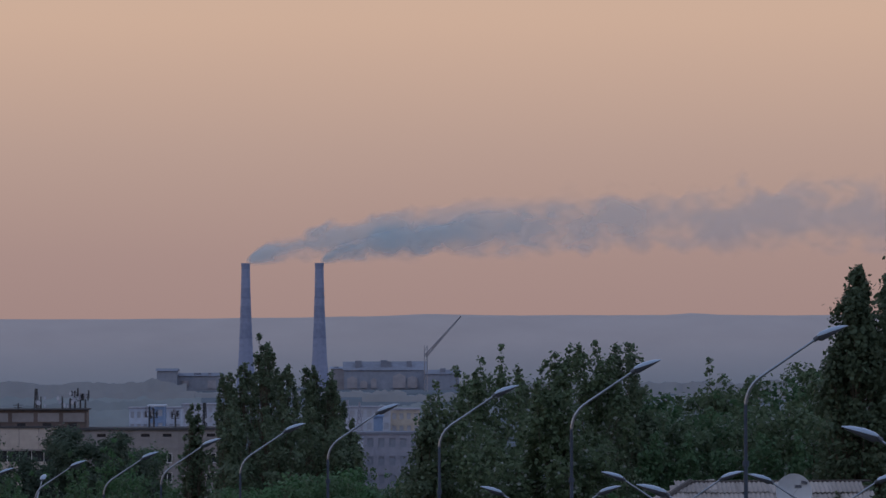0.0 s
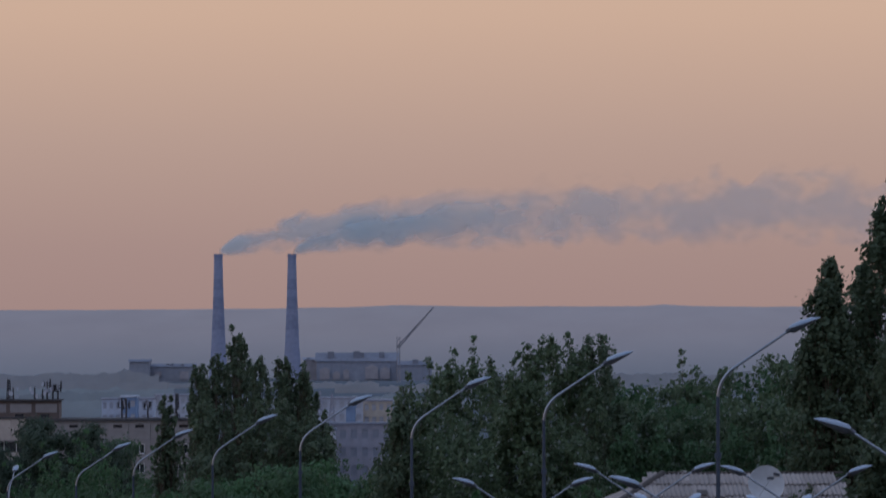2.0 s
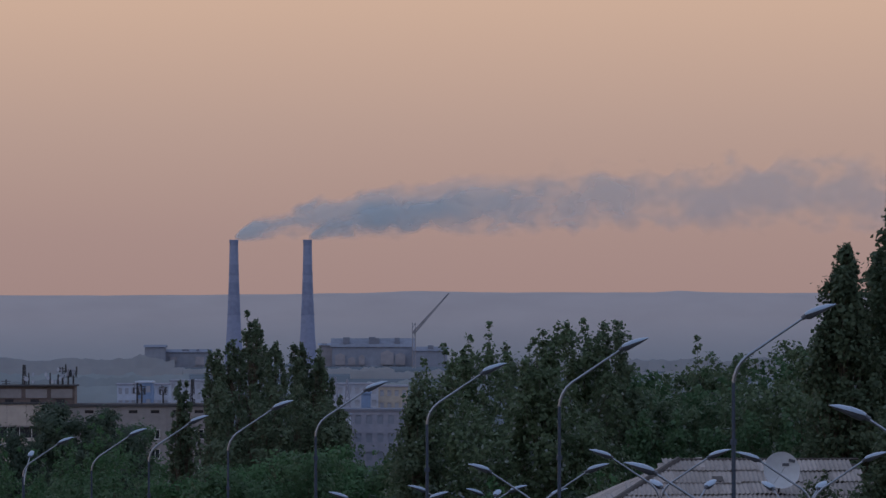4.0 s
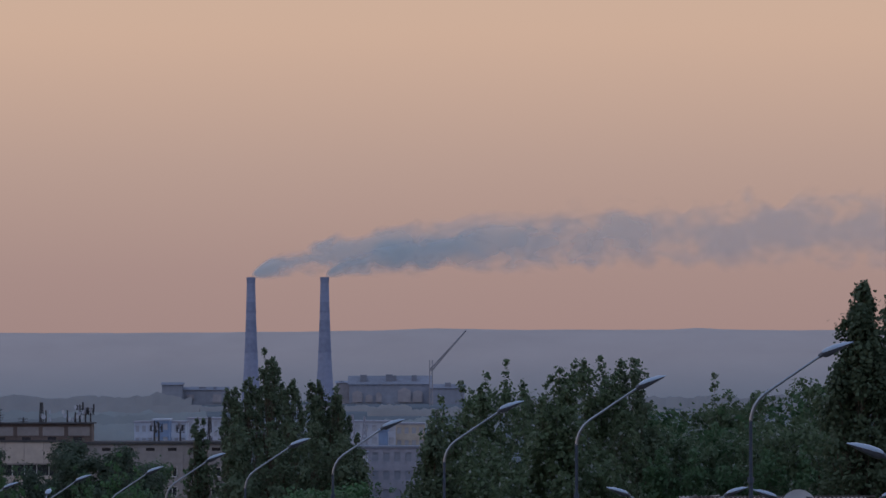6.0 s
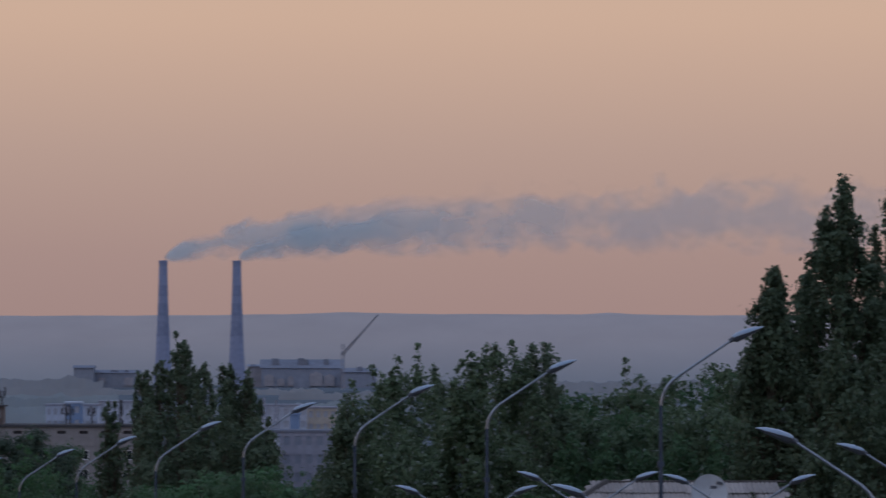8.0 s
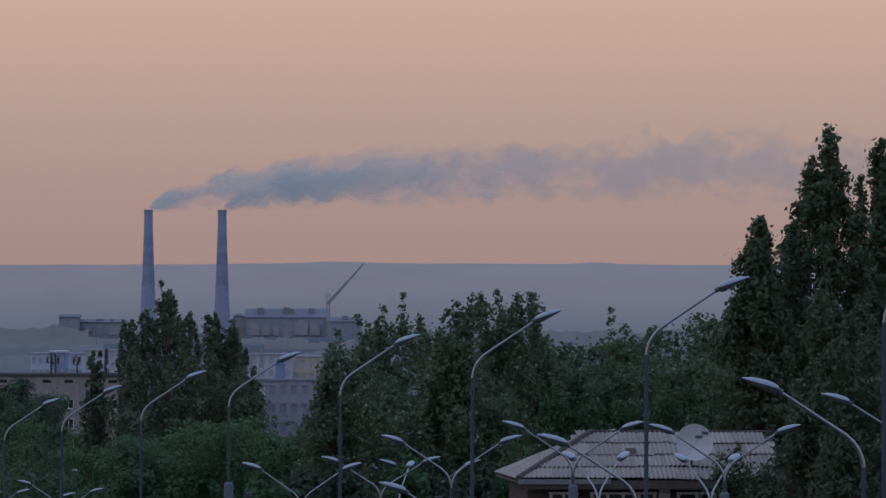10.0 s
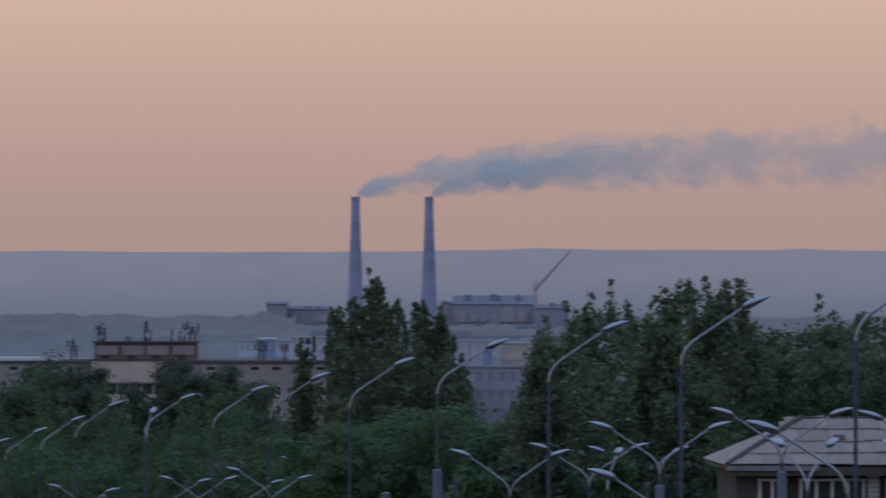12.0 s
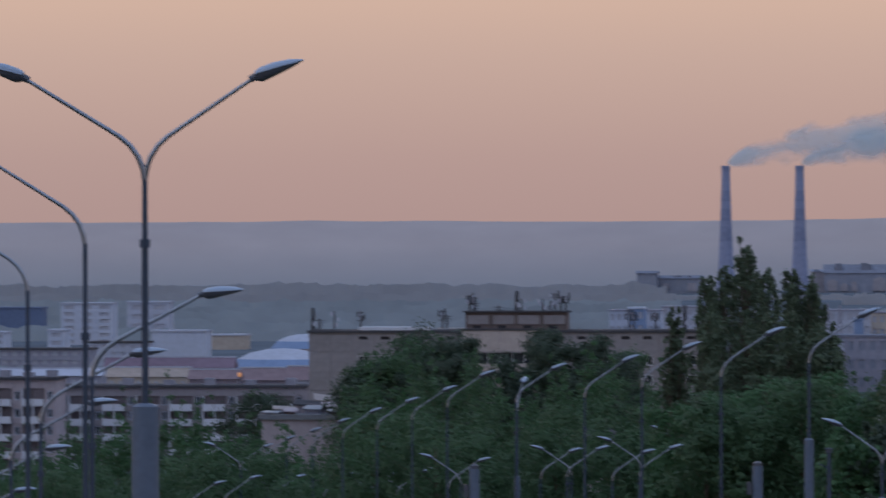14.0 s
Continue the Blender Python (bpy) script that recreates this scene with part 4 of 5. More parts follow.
def build_shed():
    d = 436
    p = site(188, 950, d)
    z0 = ground_z(d) - 0.05
    h = p.z - z0
    t = thing("shed", Matrix.Translation((p.x, d, z0)), "small dark-roofed shed half hidden among trees", "shed")
    part("wall", Geo().box(0, 1.7, 0, 2, 0, h), M["pink"], t)
    part("roof", Geo().add([(-0.2, -0.3, h), (1.9, -0.3, h), (1.9, 2.2, h + 0.6), (-0.2, 2.2, h + 0.6), (-0.2, -0.3, h + 0.12), (1.9, -0.3, h + 0.12), (1.9, 2.2, h + 0.72), (-0.2, 2.2, h + 0.72)],
                           [(3, 2, 1, 0), (4, 5, 6, 7), (0, 1, 5, 4), (1, 2, 6, 5), (2, 3, 7, 6), (3, 0, 4, 7)]), M["tar"], t, "dark sloping roof")


build_shed()


def build_globe_lamp():
    m = bpy.data.materials.new("warm_lamp")
    m.use_nodes = True
    b = m.node_tree.nodes["Principled BSDF"]
    b.inputs["Emission Color"].default_value, b.inputs["Emission Strength"].default_value = (1.0, 0.45, 0.2, 1), 0.32
    b.inputs["Base Color"].default_value = (0.25, 0.12, 0.06, 1)
    p = site(-426, 834, 1306)
    t = thing("globe_lamp", Matrix.Translation(p), "lit warm globe lamp on a post before reddish roofs", "lamp")
    part("globe", Geo().tube([(0, -0.5, -0.45), (0, -0.5, -0.2), (0, -0.5, 0.2), (0, -0.5, 0.45)], [0.2, 0.42, 0.42, 0.2], 12), m, t, "glowing orange globe", True)
    part("post", Geo().tube([(0, -0.5, ground_z(1306) - p.z), (0, -0.5, -0.45)], [0.12, 0.08], 8), M["steel"], t, "dark steel post")


build_globe_lamp()

# ---- house with the sheeted roof ----
def build_house():
    d = 225
    p0, p1 = site(1091, 941, d), site(1572, 941, d)
    z0, ze = ground_z(d) - 0.1, p0.z
    w, he = p1.x - p0.x, ze - z0
    ridge = span(78, d)
    dep = 9.0
    t = thing("house", Matrix.Translation((p0.x, d, z0)) @ pose(0, 0, 0, 0, 0, 4), "old low house with a pale corrugated sheet roof", "house")
    part("wall", Geo().box(0.5, w - 0.5, 0.8, dep - 0.4, 0, he - 0.25), M["brick"], t)
    # hip roof planes
    ra, rb = span(155, d), w
    A, B, C, D = Vector((0, 0, he)), Vector((w, 0, he)), Vector((rb, dep / 2, he + ridge)), Vector((ra, dep / 2, he + ridge))
    A2 = Vector((0, dep, he))
    part("roof_deck", Geo().add([p - Vector((0, 0, 0.12)) for p in (A, B, C, D, A2, Vector((w, dep, he)))], [(0, 1, 2, 3), (0, 3, 4), (3, 2, 5, 4), (1, 5, 2), (0, 4, 5, 1)]), M["wood"], t, "dark roof boards")
    # corrugated sheets on the front slope
    up = (D - Vector((ra, 0, he)))
    L = up.length
    upn = up.normalized()
    nrm = Vector((1, 0, 0)).cross(upn)
    rows, sw = 4, 1.13
    random.seed(5)
    nx = 15
    vs = []
    for i in range(nx):
        x = sw * 1.03 * i / (nx - 1)
        for k in (0, 1):
            vs.append((x, k * (L / rows + 0.12), 0.026 * math.cos(i * math.pi) - 0.05 * k + 0.05))
    vs += [(x, y, z - 0.012) for x, y, z in vs]
    n2 = 2 * nx
    fs = [(2 * i, 2 * i + 2, 2 * i + 3, 2 * i + 1) for i in range(nx - 1)]
    fs += [(q[3] + n2, q[2] + n2, q[1] + n2, q[0] + n2) for q in fs[:nx - 1]]
    fs += [(2 * i, 2 * i + n2, 2 * i + 2 + n2, 2 * i + 2) for i in range(nx - 1)]
    sheet = Geo().add(vs, fs).mesh("roof_sheet", M["slate"])
    R = Matrix((Vector((1, 0, 0)), upn, nrm)).transposed().to_4x4()
    for r in range(rows):
        s0 = r * L / rows
        x = ra * (s0 / L) + 0.05 * random.random()
        # sheets step in along the hip
        x += 0.12
        while x + sw < w + 0.45:
            m = Matrix.Translation(Vector((x, 0, he)) + upn * (s0 + random.uniform(-0.09, 0.09)) + nrm * (0.015 + 0.02 * random.random())) @ R @ pose(0, 0, 0, 0, 0, random.uniform(-0.8, 0.8))
            part("roof_sheet", sheet, None, t, "", at=m)
            x += sw
    # hip side: sheets seen edge on
    hipn = (A2 - A).cross(D - A).normalized()
    if hipn.z < 0:
        hipn = -hipn
    for k in range(7):
        f0, f1 = k / 7, (k + 1) / 7 - 0.012
        q = [A.lerp(A2, f0), A.lerp(A2, f1)]
        lim0, lim1 = 1 - abs(2 * f0 - 1), 1 - abs(2 * f1 - 1)
        c0, c1 = Vector((ra * lim0, q[0].y, he + ridge * lim0)), Vector((ra * lim1, q[1].y, he + ridge * lim1))
        o = hipn * 0.05
        vs = [q[0] + o, q[1] + o, c1 + o, c0 + o]
        part("roof_sheet", Geo().add(vs + [v - hipn * 0.03 for v in vs], [(0, 1, 2, 3), (7, 6, 5, 4), (0, 4, 5, 1), (1, 5, 6, 2), (2, 6, 7, 3), (3, 7, 4, 0)]), M["slate"], t)
    # dark tube drawn in place of the open, shaded gap along the hip
    part("hip_gap_strip", Geo().tube([A + Vector((0, 0, 0.06)), D + Vector((0, 0, 0.06))], [0.11, 0.11], 6), M["wood"], t, "dark hip gap")
    part("ridge_cap", Geo().tube([D + Vector((-0.1, 0, 0.05)), C + Vector((0, 0, 0.05))], [0.05, 0.05], 6), M["wood"], t)
    part("fascia", Geo().box(0.1, w, -0.03, 0.03, he - 0.34, he - 0.03), M["wood"], t, "weathered fascia board")
    part("flashing", Geo().box(0.0, span(165, d), -0.12, -0.04, he - 0.16, he + 0.02), M["tin"], t, "bent tin gutter")
    # raised roof part behind
    a, c = span(118, d), span(200, d)
    top = he + ridge
    for k in range(3):
        xa, xb = a + (c - a) * k / 3, a + (c - a) * (k + 1) / 3 - 0.03
        za, zb = (top - 0.10 + 0.24 * min(1, (x - a) / (c - a)) for x in (xa, xb))
        vs = [(xa, dep / 2 + 0.3, za), (xb, dep / 2 + 0.3, zb), (xb, dep / 2 - 0.9, zb - 0.34), (xa - 0.05, dep / 2 - 0.9, za - 0.34)]
        part("roof_sheet", Geo().add(vs + [(x, y, z - 0.04) for x, y, z in vs], [(3, 2, 1, 0), (4, 5, 6, 7), (0, 1, 5, 4), (1, 2, 6, 5), (2, 3, 7, 6), (3, 0, 4, 7)]), M["slate"], t)
    for x in (span(205, d),):
        part("roof_vent", Geo().box(0, 0.38, 0, 0.5, 0.03, 0.12), M["wood"], t, "dark roof patch", at=Matrix.Translation(Vector((x, 0, he)) + upn * (L * 0.5)) @ R)
    # windows and boards under the eaves
    for k, (xa, wa) in enumerate(((span(62, d), 0.9), (span(135, d), 2.25), (span(290, d), 1.3))):
        wz1 = he - 0.55
        o = part("window", Geo().box(xa, xa + wa, 0.72, 0.78, wz1 - 1.5, wz1), M["glass"], t)
        g = Geo().box(xa - 0.08, xa + wa + 0.08, 0.62, 0.74, wz1, wz1 + 0.09).box(xa - 0.08, xa + wa + 0.08, 0.6, 0.74, wz1 - 1.6, wz1 - 1.5)
        n = 4 if wa > 2 else 2
        for i in range(n + 1):
            x = xa + wa * i / n
            g.box(x - 0.05, x + 0.05, 0.62, 0.74, wz1 - 1.5, wz1)
        part("window_frame", g, M["frame"], o, "white window frame")
    for k in range(3):
        x = 0.4 + 0.32 * k
        part("wall_board", Geo().box(x, x + 0.30, 0.74, 0.8, he - 2.6, he - 0.3), M["wood"], t)
    for k in range(12):
        part("wall_board", Geo().box(span(255, d), span(275, d), 0.70, 0.76, he - 0.45 - 0.16 * k, he - 0.31 - 0.16 * k), M["frame"], t, "white weatherboard")
    # satellite dish on the front slope
    c = site(1403, 874, d + 1.2)
    dt = thing("satellite_dish", Matrix.Translation(c) @ pose(0, 0, 0, -8, 0, 10), "large pale grey satellite dish on the sheet roof", "satellite dish")
    rr = span(33, d)
    rings = [[(rr * r * math.cos(a), 0.22 * rr * (1 - r * r), rr * r * math.sin(a)) for a in np.linspace(0, 2 * math.pi, 36, endpoint=False)] for r in (0.03, 0.3, 0.6, 0.85, 1.0)]
    back = [[(x, y + 0.03, z) for x, y, z in r] for r in reversed(rings)]
    part("reflector", Geo().loft(rings + back), M["dish"], dt, "", True)
    part("feed", Geo().box(-0.12, 0.1, -0.75, -0.6, 0.06, 0.16), M["under"], dt, "dark receiver")
    part("feed_arm", Geo().tube([(-0.3, 0.1, -0.5), (0, -0.65, 0.08)], [0.012, 0.012], 6), M["dish"], dt)
    part("mark", Geo().box(0.2, 0.42, -0.02, 0.03, 0.36, 0.46), M["under"], dt, "dark oblong mark", at=pose(0, 0.03, 0, 0, 12, 0))
    part("bracket", Geo().tube([(0, 0.3, -0.2), (0, 0.75, -0.95)], [0.04, 0.04], 6), M["steel"], dt)


build_house()

# ---- trees ----
rng = np.random.default_rng(11)


def leaf_mesh(name, centres, outward, size, mat, stray=0.3):
    """Small folded leaves at the given places, most of them facing outwards from their spray and up to the light."""
    n = len(centres)
    face = outward / (np.linalg.norm(outward, axis=1)[:, None] + 1e-6) + rng.normal(size=(n, 3)) * stray
    face[:, 2] += 0.35
    face /= np.linalg.norm(face, axis=1)[:, None]
    d = np.cross(face, rng.normal(size=(n, 3)))
    d /= np.linalg.norm(d, axis=1)[:, None]
    s = np.cross(d, face)
    nn = -face
    L = size * rng.uniform(0.6, 1.35, n)[:, None]
    v = np.empty((n, 4, 3))
    v[:, 0] = centres - d * L * 0.5
    v[:, 1] = centres + s * L * 0.38 + nn * L * 0.12
    v[:, 2] = centres + d * L * 0.55
    v[:, 3] = centres - s * L * 0.38 + nn * L * 0.12
    me = bpy.data.meshes.new(name)
    me.vertices.add(4 * n)
    me.vertices.foreach_set("co", v.ravel())
    me.loops.add(6 * n)
    k = np.arange(n)[:, None] * 4
    me.loops.foreach_set("vertex_index", (k + np.array([0, 1, 2, 0, 2, 3])).ravel().astype(np.int32))
    me.polygons.add(2 * n)
    me.polygons.foreach_set("loop_start", np.arange(0, 6 * n, 3, dtype=np.int32))
    me.update()
    me.validate()
    me.materials.append(mat)
    return me


def tufts(k, tip, reach, spread, each=11):
    """About k leaf places: tufts of leaves with gaps between them, inside an ellipsoid round a limb's tip."""
    nt = max(3, k // each)
    pts = rng.normal(size=(nt, 3))
    pts *= (rng.random((nt, 1)) ** 0.28) / np.linalg.norm(pts, axis=1)[:, None]
    mids = np.repeat(tip + pts * reach, each, axis=0)
    wide = np.repeat(rng.uniform(0.6, 1.5, (nt, 1)), each, axis=0)
    off = rng.normal(size=mids.shape) * spread * wide
    return mids + off, (mids - tip) + 1.2 * off


def tree(m, H, W, kind, leaves, size, mat, label, group="", tips=60, seed=1, clump=0.55, low=0.0, category="tree", tuft=0.15):
    """A tree of height H and crown width W. kind: poplar (upright limbs), broad (spreading), bush."""
    global rng
    rng = np.random.default_rng(seed)
    t = thing("tree", m, label, category, group)
    lean = rng.normal(0, 0.012, 2) * H
    tr = 0.016 * H if kind != "bush" else 0.01 * H
    def axis(h):
        return np.array([lean[0] * h * h, lean[1] * h * h, H * h])
    part("trunk", Geo().tube([tuple(axis(h)) for h in (0, 0.05, 0.25, 0.5, 0.72, 0.88)], [tr * k for k in (1.35, 1.0, 0.85, 0.6, 0.32, 0.08)], 8), M["bark"], t, "", True)
    limbs, cents, outs = Geo(), [], []
    per = leaves // tips
    for i in range(tips):
        if kind == "poplar":
            start = max(0.14, low)
            h = start + (1 - start) * (i + rng.random()) / tips
            prof = np.interp(h, [0.1, 0.22, 0.5, 0.75, 0.92, 1.0], [0.4, 0.8, 1.0, 0.94, 0.70, 0.30])
            rad = W / 2 * prof * (0.35 + 0.65 * math.sqrt(rng.random()))
            rise, sz = 0.16, (0.8, 0.8, 3.4)
        elif kind == "spire":
            start = max(0.14, low)
            h = start + (1 - start) * (i + rng.random()) / tips
            prof = np.interp(h, [0.1, 0.22, 0.5, 0.75, 0.9, 1.0], [0.5, 0.9, 1.0, 0.72, 0.42, 0.10])
            rad = W / 2 * prof * (0.35 + 0.65 * math.sqrt(rng.random()))
            rise, sz = 0.15, (0.9, 0.9, 1.7)
        elif kind == "broad":
            h = 0.22 + 0.78 * (i + rng.random()) / tips
            prof = np.interp(h, [0.2, 0.32, 0.55, 0.78, 0.92, 1.0], [0.6, 0.9, 1.0, 0.92, 0.68, 0.36])
            rad = W / 2 * prof * (0.25 + 0.75 * math.sqrt(rng.random()))
            rise, sz = 0.14, (1.1, 1.1, 1.0)
        elif kind == "round":
            h = 0.22 + 0.76 * (i + rng.random()) / tips
            prof = np.interp(h, [0.2, 0.32, 0.6, 0.82, 0.94, 1.0], [0.6, 0.9, 1.0, 0.95, 0.72, 0.5])
            rad = W / 2 * prof * (0.2 + 0.8 * math.sqrt(rng.random()))
            rise, sz = 0.12, (1.25, 1.25, 0.85)
        else:
            h = 0.1 + 0.9 * (i + rng.random()) / tips
            prof = np.interp(h, [0.1, 0.3, 0.6, 0.85, 1.0], [0.9, 1.0, 0.9, 0.6, 0.2])
            rad = W / 2 * prof * math.sqrt(rng.random())
            rise, sz = 0.2, (1.2, 1.2, 0.9)
        a = rng.uniform(0, 2 * math.pi)
        tip = axis(h) + np.array([rad * math.cos(a), rad * math.sin(a), rng.normal(0, 0.015) * H])
        root = axis(max(0.06, h - rise - 0.3 * rad / H))
        mid = (root + tip) / 2 + np.array([0.12 * rad * math.cos(a), 0.12 * rad * math.sin(a), -0.01 * H])
        limbs.tube([tuple(root), tuple(mid), tuple(tip)], [tr * 0.32 * (1.2 - h), tr * 0.2 * (1.2 - h), tr * 0.05], 4, False)
        c = clump * W / 6 * rng.uniform(0.6, 1.3) * (0.55 if h > 0.88 and kind != "round" else 1.0) * (max(0.5, prof) if kind == "spire" else 1.0)
        k = int(per * (0.8 if h < 0.85 or kind in ("poplar", "round") else 0.45))
        spots, faces = tufts(k, tip, c * np.array(sz), tuft)
        cents.append(spots)
        outs.append(faces / (np.linalg.norm(faces, axis=1)[:, None] + 1e-6) + 0.5 * np.array([math.cos(a), math.sin(a), 0.3]))
        f = rng.random(((per - k) // 6 + 1, 1))
        knots = np.repeat(root * (1 - f) + tip * f + rng.normal(0, 0.3 * c, (len(f), 3)), 6, axis=0)
        off = rng.normal(0, tuft, knots.shape)
        cents.append(knots + off)
        outs.append(off)
        # thin sprays standing out of the crown
        if h > 0.5 and rng.random() < ((0.75 if h > 0.82 else 0.2) if kind != "round" else 0.12 if tuft < 0.15 else 0.0):
            e = tip + np.array([rng.normal(0, 0.3) * c, rng.normal(0, 0.3) * c, c * rng.uniform(1.4, 3.0)])
            limbs.tube([tuple(tip), tuple(e)], [tr * 0.05, tr * 0.02], 4, False)
            for q in (0.35, 0.7, 1.0):
                off = rng.normal(0, (1.2 - 0.5 * q) * tuft, (per // 16 + 5, 3))
                cents.append(tip * (1 - q) + e * q + off)
                outs.append(off)
    part("bough", limbs, M["bark"], t)
    part("crown", leaf_mesh("crown", np.concatenate(cents), np.concatenate(outs), size, mat, 0.6 if tuft < 0.15 else 0.3), None, t)
    return t


FULLNESS, LEAF_SCALE = 0.72, 1.15
WIDER = {"poplar": 1.25, "spire": 1.0, "broad": 1.3, "round": 1.25, "bush": 1.2}


def plant_tree(u, v, d, width, kind, leaves, size, mat, label, group="", tips=60, seed=1, clump=0.55, low=0.0):
    """A tree whose top reaches drop v; width in bearing steps."""
    p = site(u, v, d)
    z0 = ground_z(d) - 0.05
    return tree(Matrix.Translation((p.x, d, z0)), (p.z - z0) * 0.97, span(width * WIDER[kind], d), kind, int(leaves * FULLNESS), size * LEAF_SCALE, M[mat], label, group, tips, seed, clump, low, tuft=0.08 if kind == "poplar" else 0.13 if d < 320 else 0.19 if d < 500 else 0.28)


POP, MIDT, LOW = "tall poplars beside the house", "trees behind the lamps", "low trees along the road"
# right: tall poplars by the house
plant_tree(1511, 476, 240, 165, "spire", 20000, 0.17, "leaf_tall", "tall dark poplar with a narrow ragged crown", POP, 130, 21, 0.75, 0.5)
plant_tree(1645, 326, 243, 250, "spire", 38000, 0.17, "leaf_tall", "tall dark poplar beside a sheet-roofed house", POP, 165, 22, 0.62)
plant_tree(1718, 334, 248, 190, "spire", 30000, 0.17, "leaf_tall", "tall dark poplar with thin upper sprays", POP, 180, 23, 0.6)
plant_tree(1840, 350, 246, 230, "spire", 26000, 0.19, "leaf_tall", "tall dark poplar at the end of its row", POP, 120, 24, 0.7)
plant_tree(1584, 480, 245, 115, "spire", 14000, 0.19, "leaf_tall", "dark poplar close beside a taller one", POP, 90, 28, 0.9, 0.3)
plant_tree(1690, 690, 222, 170, "broad", 15000, 0.17, "leaf_tall", "dense dark tree under taller poplars", POP, 80, 25, 0.9)
plant_tree(1640, 610, 226, 130, "broad", 17000, 0.17, "leaf_tall", "dense dark tree at the house corner", POP, 90, 33, 0.95)
plant_tree(1606, 790, 220, 80, "broad", 9000, 0.16, "leaf_tall", "dark young tree hiding the end of the roof", POP, 60, 34, 0.95)
plant_tree(1535, 915, 217, 90, "bush", 7000, 0.13, "leaf_tall", "dark leafy bush before the house wall", POP, 40, 35, 0.9)
plant_tree(1470, 892, 218, 130, "bush", 8000, 0.13, "leaf_tall", "leafy bush growing before the house eaves", POP, 40, 26, 0.8)
plant_tree(1650, 870, 216, 140, "bush", 9000, 0.15, "leaf_tall", "dark bush at the poplars' feet", POP, 50, 27, 0.8)
plant_tree(1830, 800, 216, 200, "bush", 9000, 0.15, "leaf_tall", "dark bush at the end of the poplar row", POP, 50, 29, 0.8)
# middle right: lighter trees behind the house
for k, (u, v, w) in enumerate(((1175, 682, 120), (1215, 672, 110), (1262, 698, 130), (1312, 662, 120), (1375, 655, 120), (1430, 642, 110), (1480, 660, 110))):
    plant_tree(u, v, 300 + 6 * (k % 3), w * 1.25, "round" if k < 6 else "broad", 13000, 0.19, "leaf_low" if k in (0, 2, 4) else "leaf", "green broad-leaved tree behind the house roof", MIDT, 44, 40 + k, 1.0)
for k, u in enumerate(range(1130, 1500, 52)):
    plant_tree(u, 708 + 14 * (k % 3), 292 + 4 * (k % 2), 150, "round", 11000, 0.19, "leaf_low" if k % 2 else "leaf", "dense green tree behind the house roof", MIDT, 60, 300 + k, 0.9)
for k, u in enumerate(range(1140, 1500, 70)):
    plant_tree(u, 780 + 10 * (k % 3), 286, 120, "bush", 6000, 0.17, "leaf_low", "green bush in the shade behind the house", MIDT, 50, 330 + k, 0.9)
# centre group
for k, (u, v, w, n) in enumerate(((756, 716, 70, 7000), (800, 700, 130, 11000), (868, 652, 140, 14000), (940, 672, 150, 14000), (1000, 645, 140, 17000), (1048, 622, 110, 14000), (1100, 618, 90, 10000), (1090, 700, 160, 13000), (905, 760, 260, 16000), (792, 800, 150, 11000))):
    plant_tree(u, v, 272 + 9 * (k % 4), w, "broad", int(n * 1.35), 0.165, "leaf" if k % 3 else "leaf_poplar", "dark green tree with glinting leaves and upright sprays", MIDT, 48, 60 + k, 1.05)
# left poplar group
for k, (u, v, w) in enumerate(((396, 655, 46), (428, 640, 42), (458, 600, 46), (478, 598, 50), (514, 636, 46), (543, 668, 34), (560, 642, 44), (590, 680, 44), (612, 745, 60), (412, 672, 40), (575, 660, 36))):
    plant_tree(u, v, 396 + 4 * (k % 4), w * 1.06, "poplar", 13000, 0.17, "leaf_poplar", "slender dark poplar standing in a close group", "poplar group", 190, 80 + k, 0.62)
for k, (u, v, w) in enumerate(((425, 735, 90), (492, 722, 90), (560, 738, 105), (620, 772, 70))):
    plant_tree(u, v, 386, w, "broad", 9000, 0.2, "leaf_poplar", "dark tree filling the foot of the poplar group", "poplar group", 45, 390 + k, 1.0)
for k, (u, v, w) in enumerate(((336, 712, 24), (353, 710, 24), (344, 760, 50))):
    plant_tree(u, v, 420, w, "poplar", 5000, 0.18, "leaf_poplar", "thin young poplar before the apartment block", "poplar group", 80, 95 + k, 0.9)
# trees before the panel block
for k, (u, v, w) in enumerate(((-188, 812, 110), (-142, 772, 125), (-90, 752, 120), (-35, 765, 90), (-150, 830, 150), (-196, 800, 80), (-172, 788, 100), (-60, 762, 120), (120, 744, 74), (192, 758, 78), (60, 800, 100), (262, 772, 56), (145, 772, 110), (230, 790, 110), (-100, 840, 180))):
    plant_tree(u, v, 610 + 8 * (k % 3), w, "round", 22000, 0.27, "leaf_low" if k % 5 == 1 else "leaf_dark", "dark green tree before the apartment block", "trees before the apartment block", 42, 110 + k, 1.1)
plant_tree(-400, 858, 640, 115, "round", 16000, 0.25, "leaf_dark", "dark round tree before the apartment houses", LOW, 60, 401, 0.9)
# fresh green canopy at the foot of the poplars
for k, (u, v, w) in enumerate(((398, 872, 110), (452, 850, 110), (505, 836, 120), (566, 828, 120), (622, 818, 110), (668, 848, 100), (716, 846, 90), (345, 880, 110), (590, 866, 140), (480, 884, 130))):
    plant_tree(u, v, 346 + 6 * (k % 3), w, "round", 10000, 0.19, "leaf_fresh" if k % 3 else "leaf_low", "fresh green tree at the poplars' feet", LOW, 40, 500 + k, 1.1)
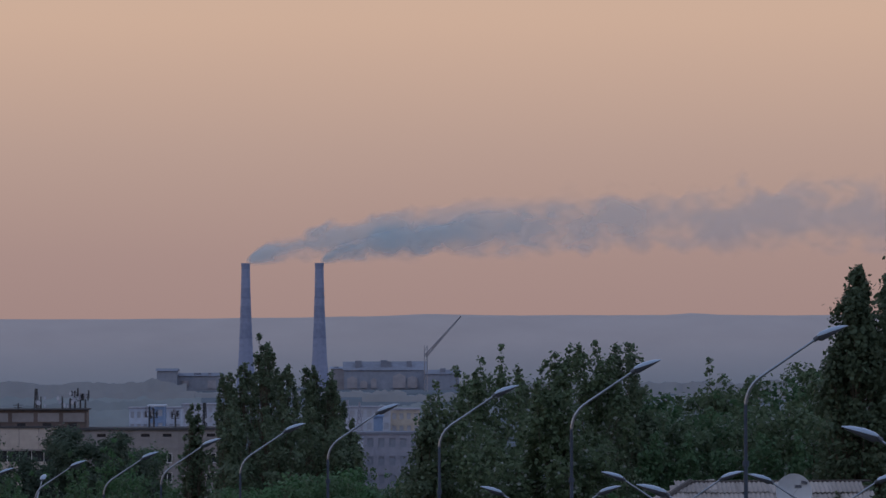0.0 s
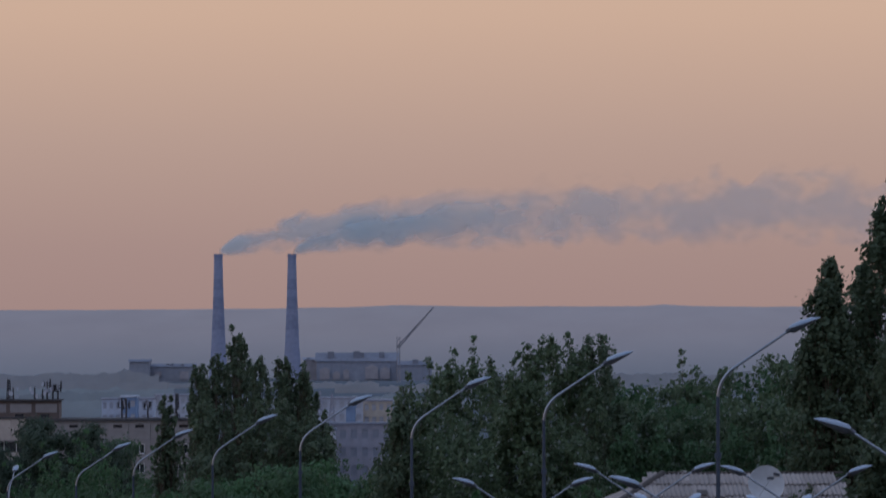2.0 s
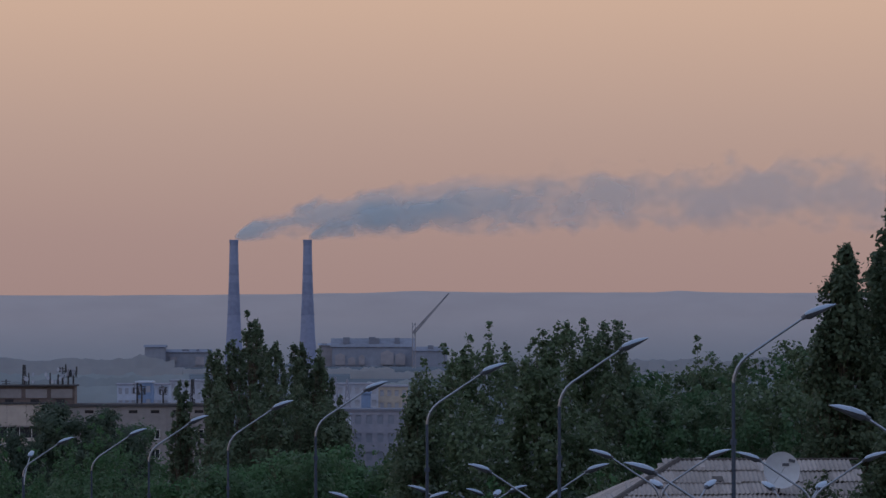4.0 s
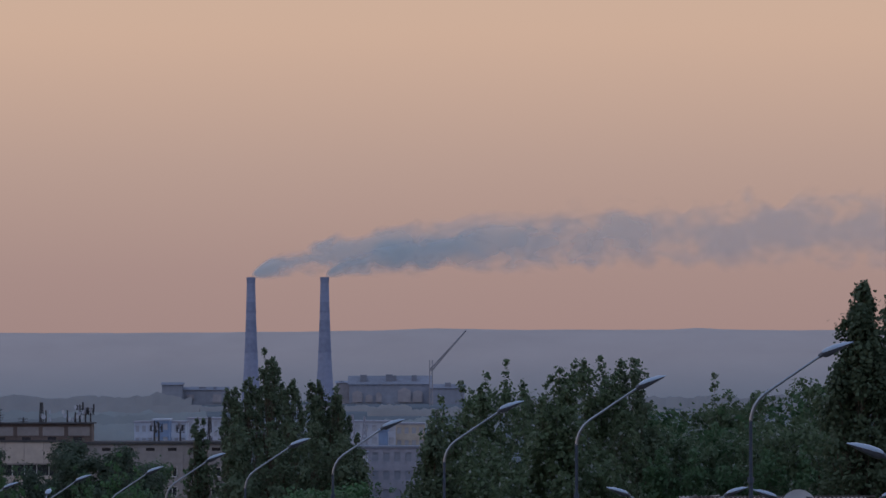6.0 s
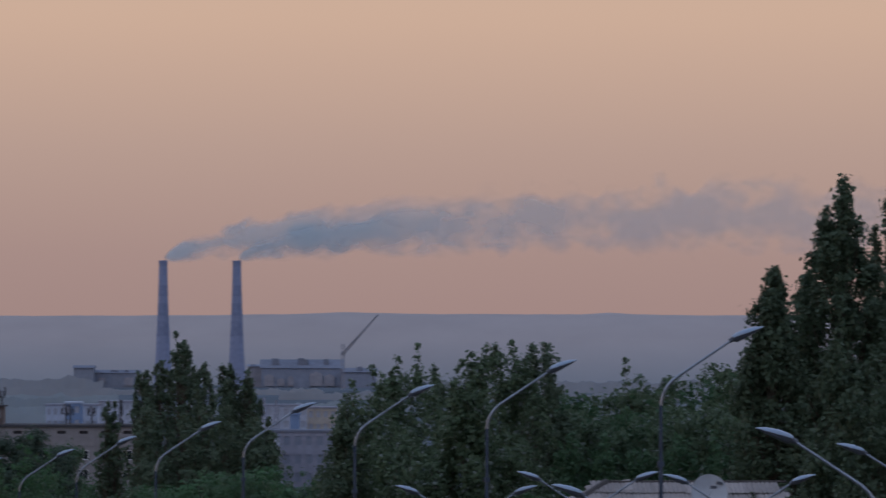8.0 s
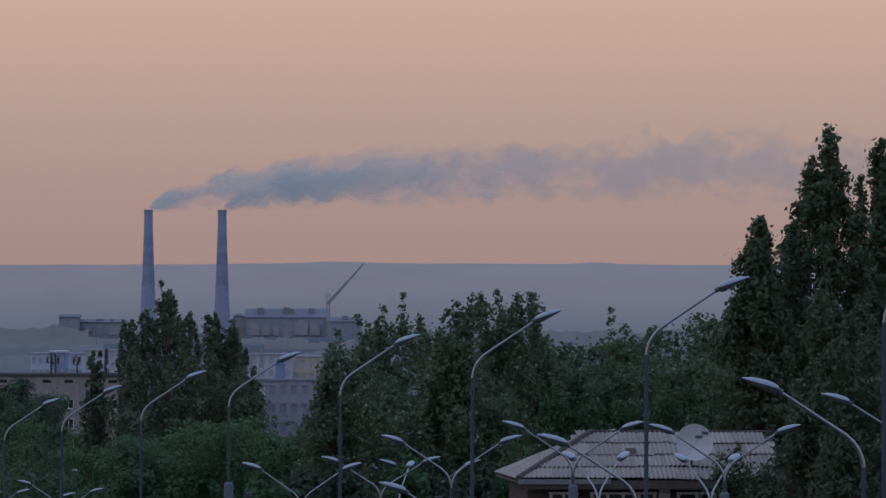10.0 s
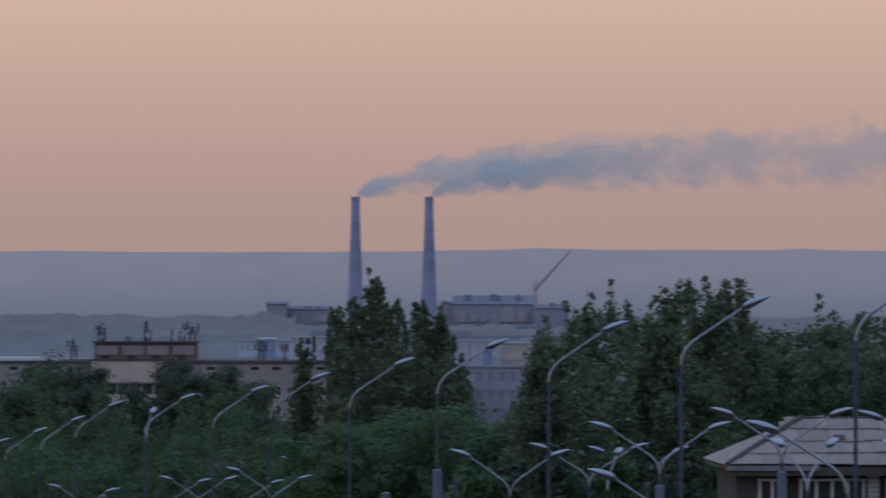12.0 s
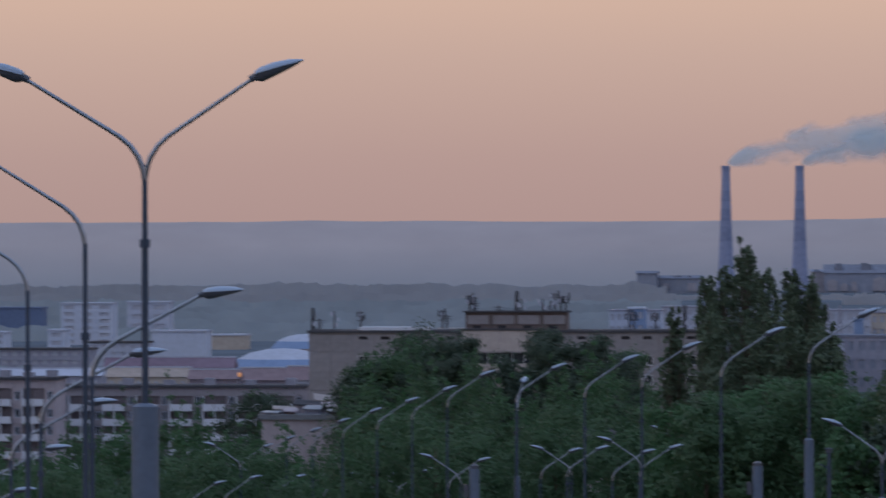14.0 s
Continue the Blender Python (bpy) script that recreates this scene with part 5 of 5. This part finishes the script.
# low canopy along the road
k = 0
for u in range(-960, 800, 62):
    for row in range(2):
        v = (858 if row == 0 else 925) + 26 * math.sin(u * 0.021 + row) + (k * 53 % 37) - 18
        if -420 < u < -225:
            v += 135
        if u < -640:
            v += 112
        if 580 < u < 720:
            v += 10
        if -640 <= u < -460:
            v += 62
        d = (455 if row == 0 else 370) + (k * 29 % 40)
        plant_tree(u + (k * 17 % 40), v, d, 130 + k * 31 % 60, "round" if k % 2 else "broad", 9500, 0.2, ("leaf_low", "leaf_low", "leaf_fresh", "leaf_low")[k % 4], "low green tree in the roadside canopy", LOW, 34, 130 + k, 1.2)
        k += 1
for u in range(620, 1500, 75):
    plant_tree(u + (k * 17 % 40), 905 + (k * 37 % 50), 258 + (k * 29 % 14), 150, "bush", 4500, 0.24, "leaf_fresh" if k % 3 == 1 else "leaf_dark", "low bush under the trees by the road", LOW, 45, 230 + k, 0.9)
    k += 1


# ---- far woods on the plain ----
def far_woods(u0, u1, v_top, d, label, rough=1.0):
    """A long belt of far trees: a lumpy canopy with an uneven top."""
    a, b = site(u0, 0, d).x, site(u1, 0, d).x
    xs = np.arange(a, b, 0.9)
    hmax = site(0, v_top, d).z
    g, verts = Geo(), []
    prof = [(0, 0.0), (0.05, 0.35), (0.1, 0.7), (0.15, 0.9), (0.2, 1.0), (4, 0.6), (10, 0.0)]
    for y, k in prof:
        for x in xs:
            top = hmax * (0.78 + 0.34 * rough * noise.noise((x * 0.011, d, 0)) + 0.22 * rough * noise.noise((x * 0.045, d, 3))) + 1.9 * noise.noise((x * 0.12, d, 5)) + 0.9 * noise.noise((x * 0.4, d, 7))
            verts.append((x, d + y + 1.2 * noise.noise((x * 0.15, 0.5, d)), max(top, 1.0) * k + (0.5 * noise.noise((x * 0.35, k * 5, 9)) if k else -0.3)))
    n = len(xs)
    g.add(verts, [(i * n + j, i * n + j + 1, (i + 1) * n + j + 1, (i + 1) * n + j) for i in range(len(prof) - 1) for j in range(n - 1)])
    # belts beyond 3500 m take the paler, more hazed colour
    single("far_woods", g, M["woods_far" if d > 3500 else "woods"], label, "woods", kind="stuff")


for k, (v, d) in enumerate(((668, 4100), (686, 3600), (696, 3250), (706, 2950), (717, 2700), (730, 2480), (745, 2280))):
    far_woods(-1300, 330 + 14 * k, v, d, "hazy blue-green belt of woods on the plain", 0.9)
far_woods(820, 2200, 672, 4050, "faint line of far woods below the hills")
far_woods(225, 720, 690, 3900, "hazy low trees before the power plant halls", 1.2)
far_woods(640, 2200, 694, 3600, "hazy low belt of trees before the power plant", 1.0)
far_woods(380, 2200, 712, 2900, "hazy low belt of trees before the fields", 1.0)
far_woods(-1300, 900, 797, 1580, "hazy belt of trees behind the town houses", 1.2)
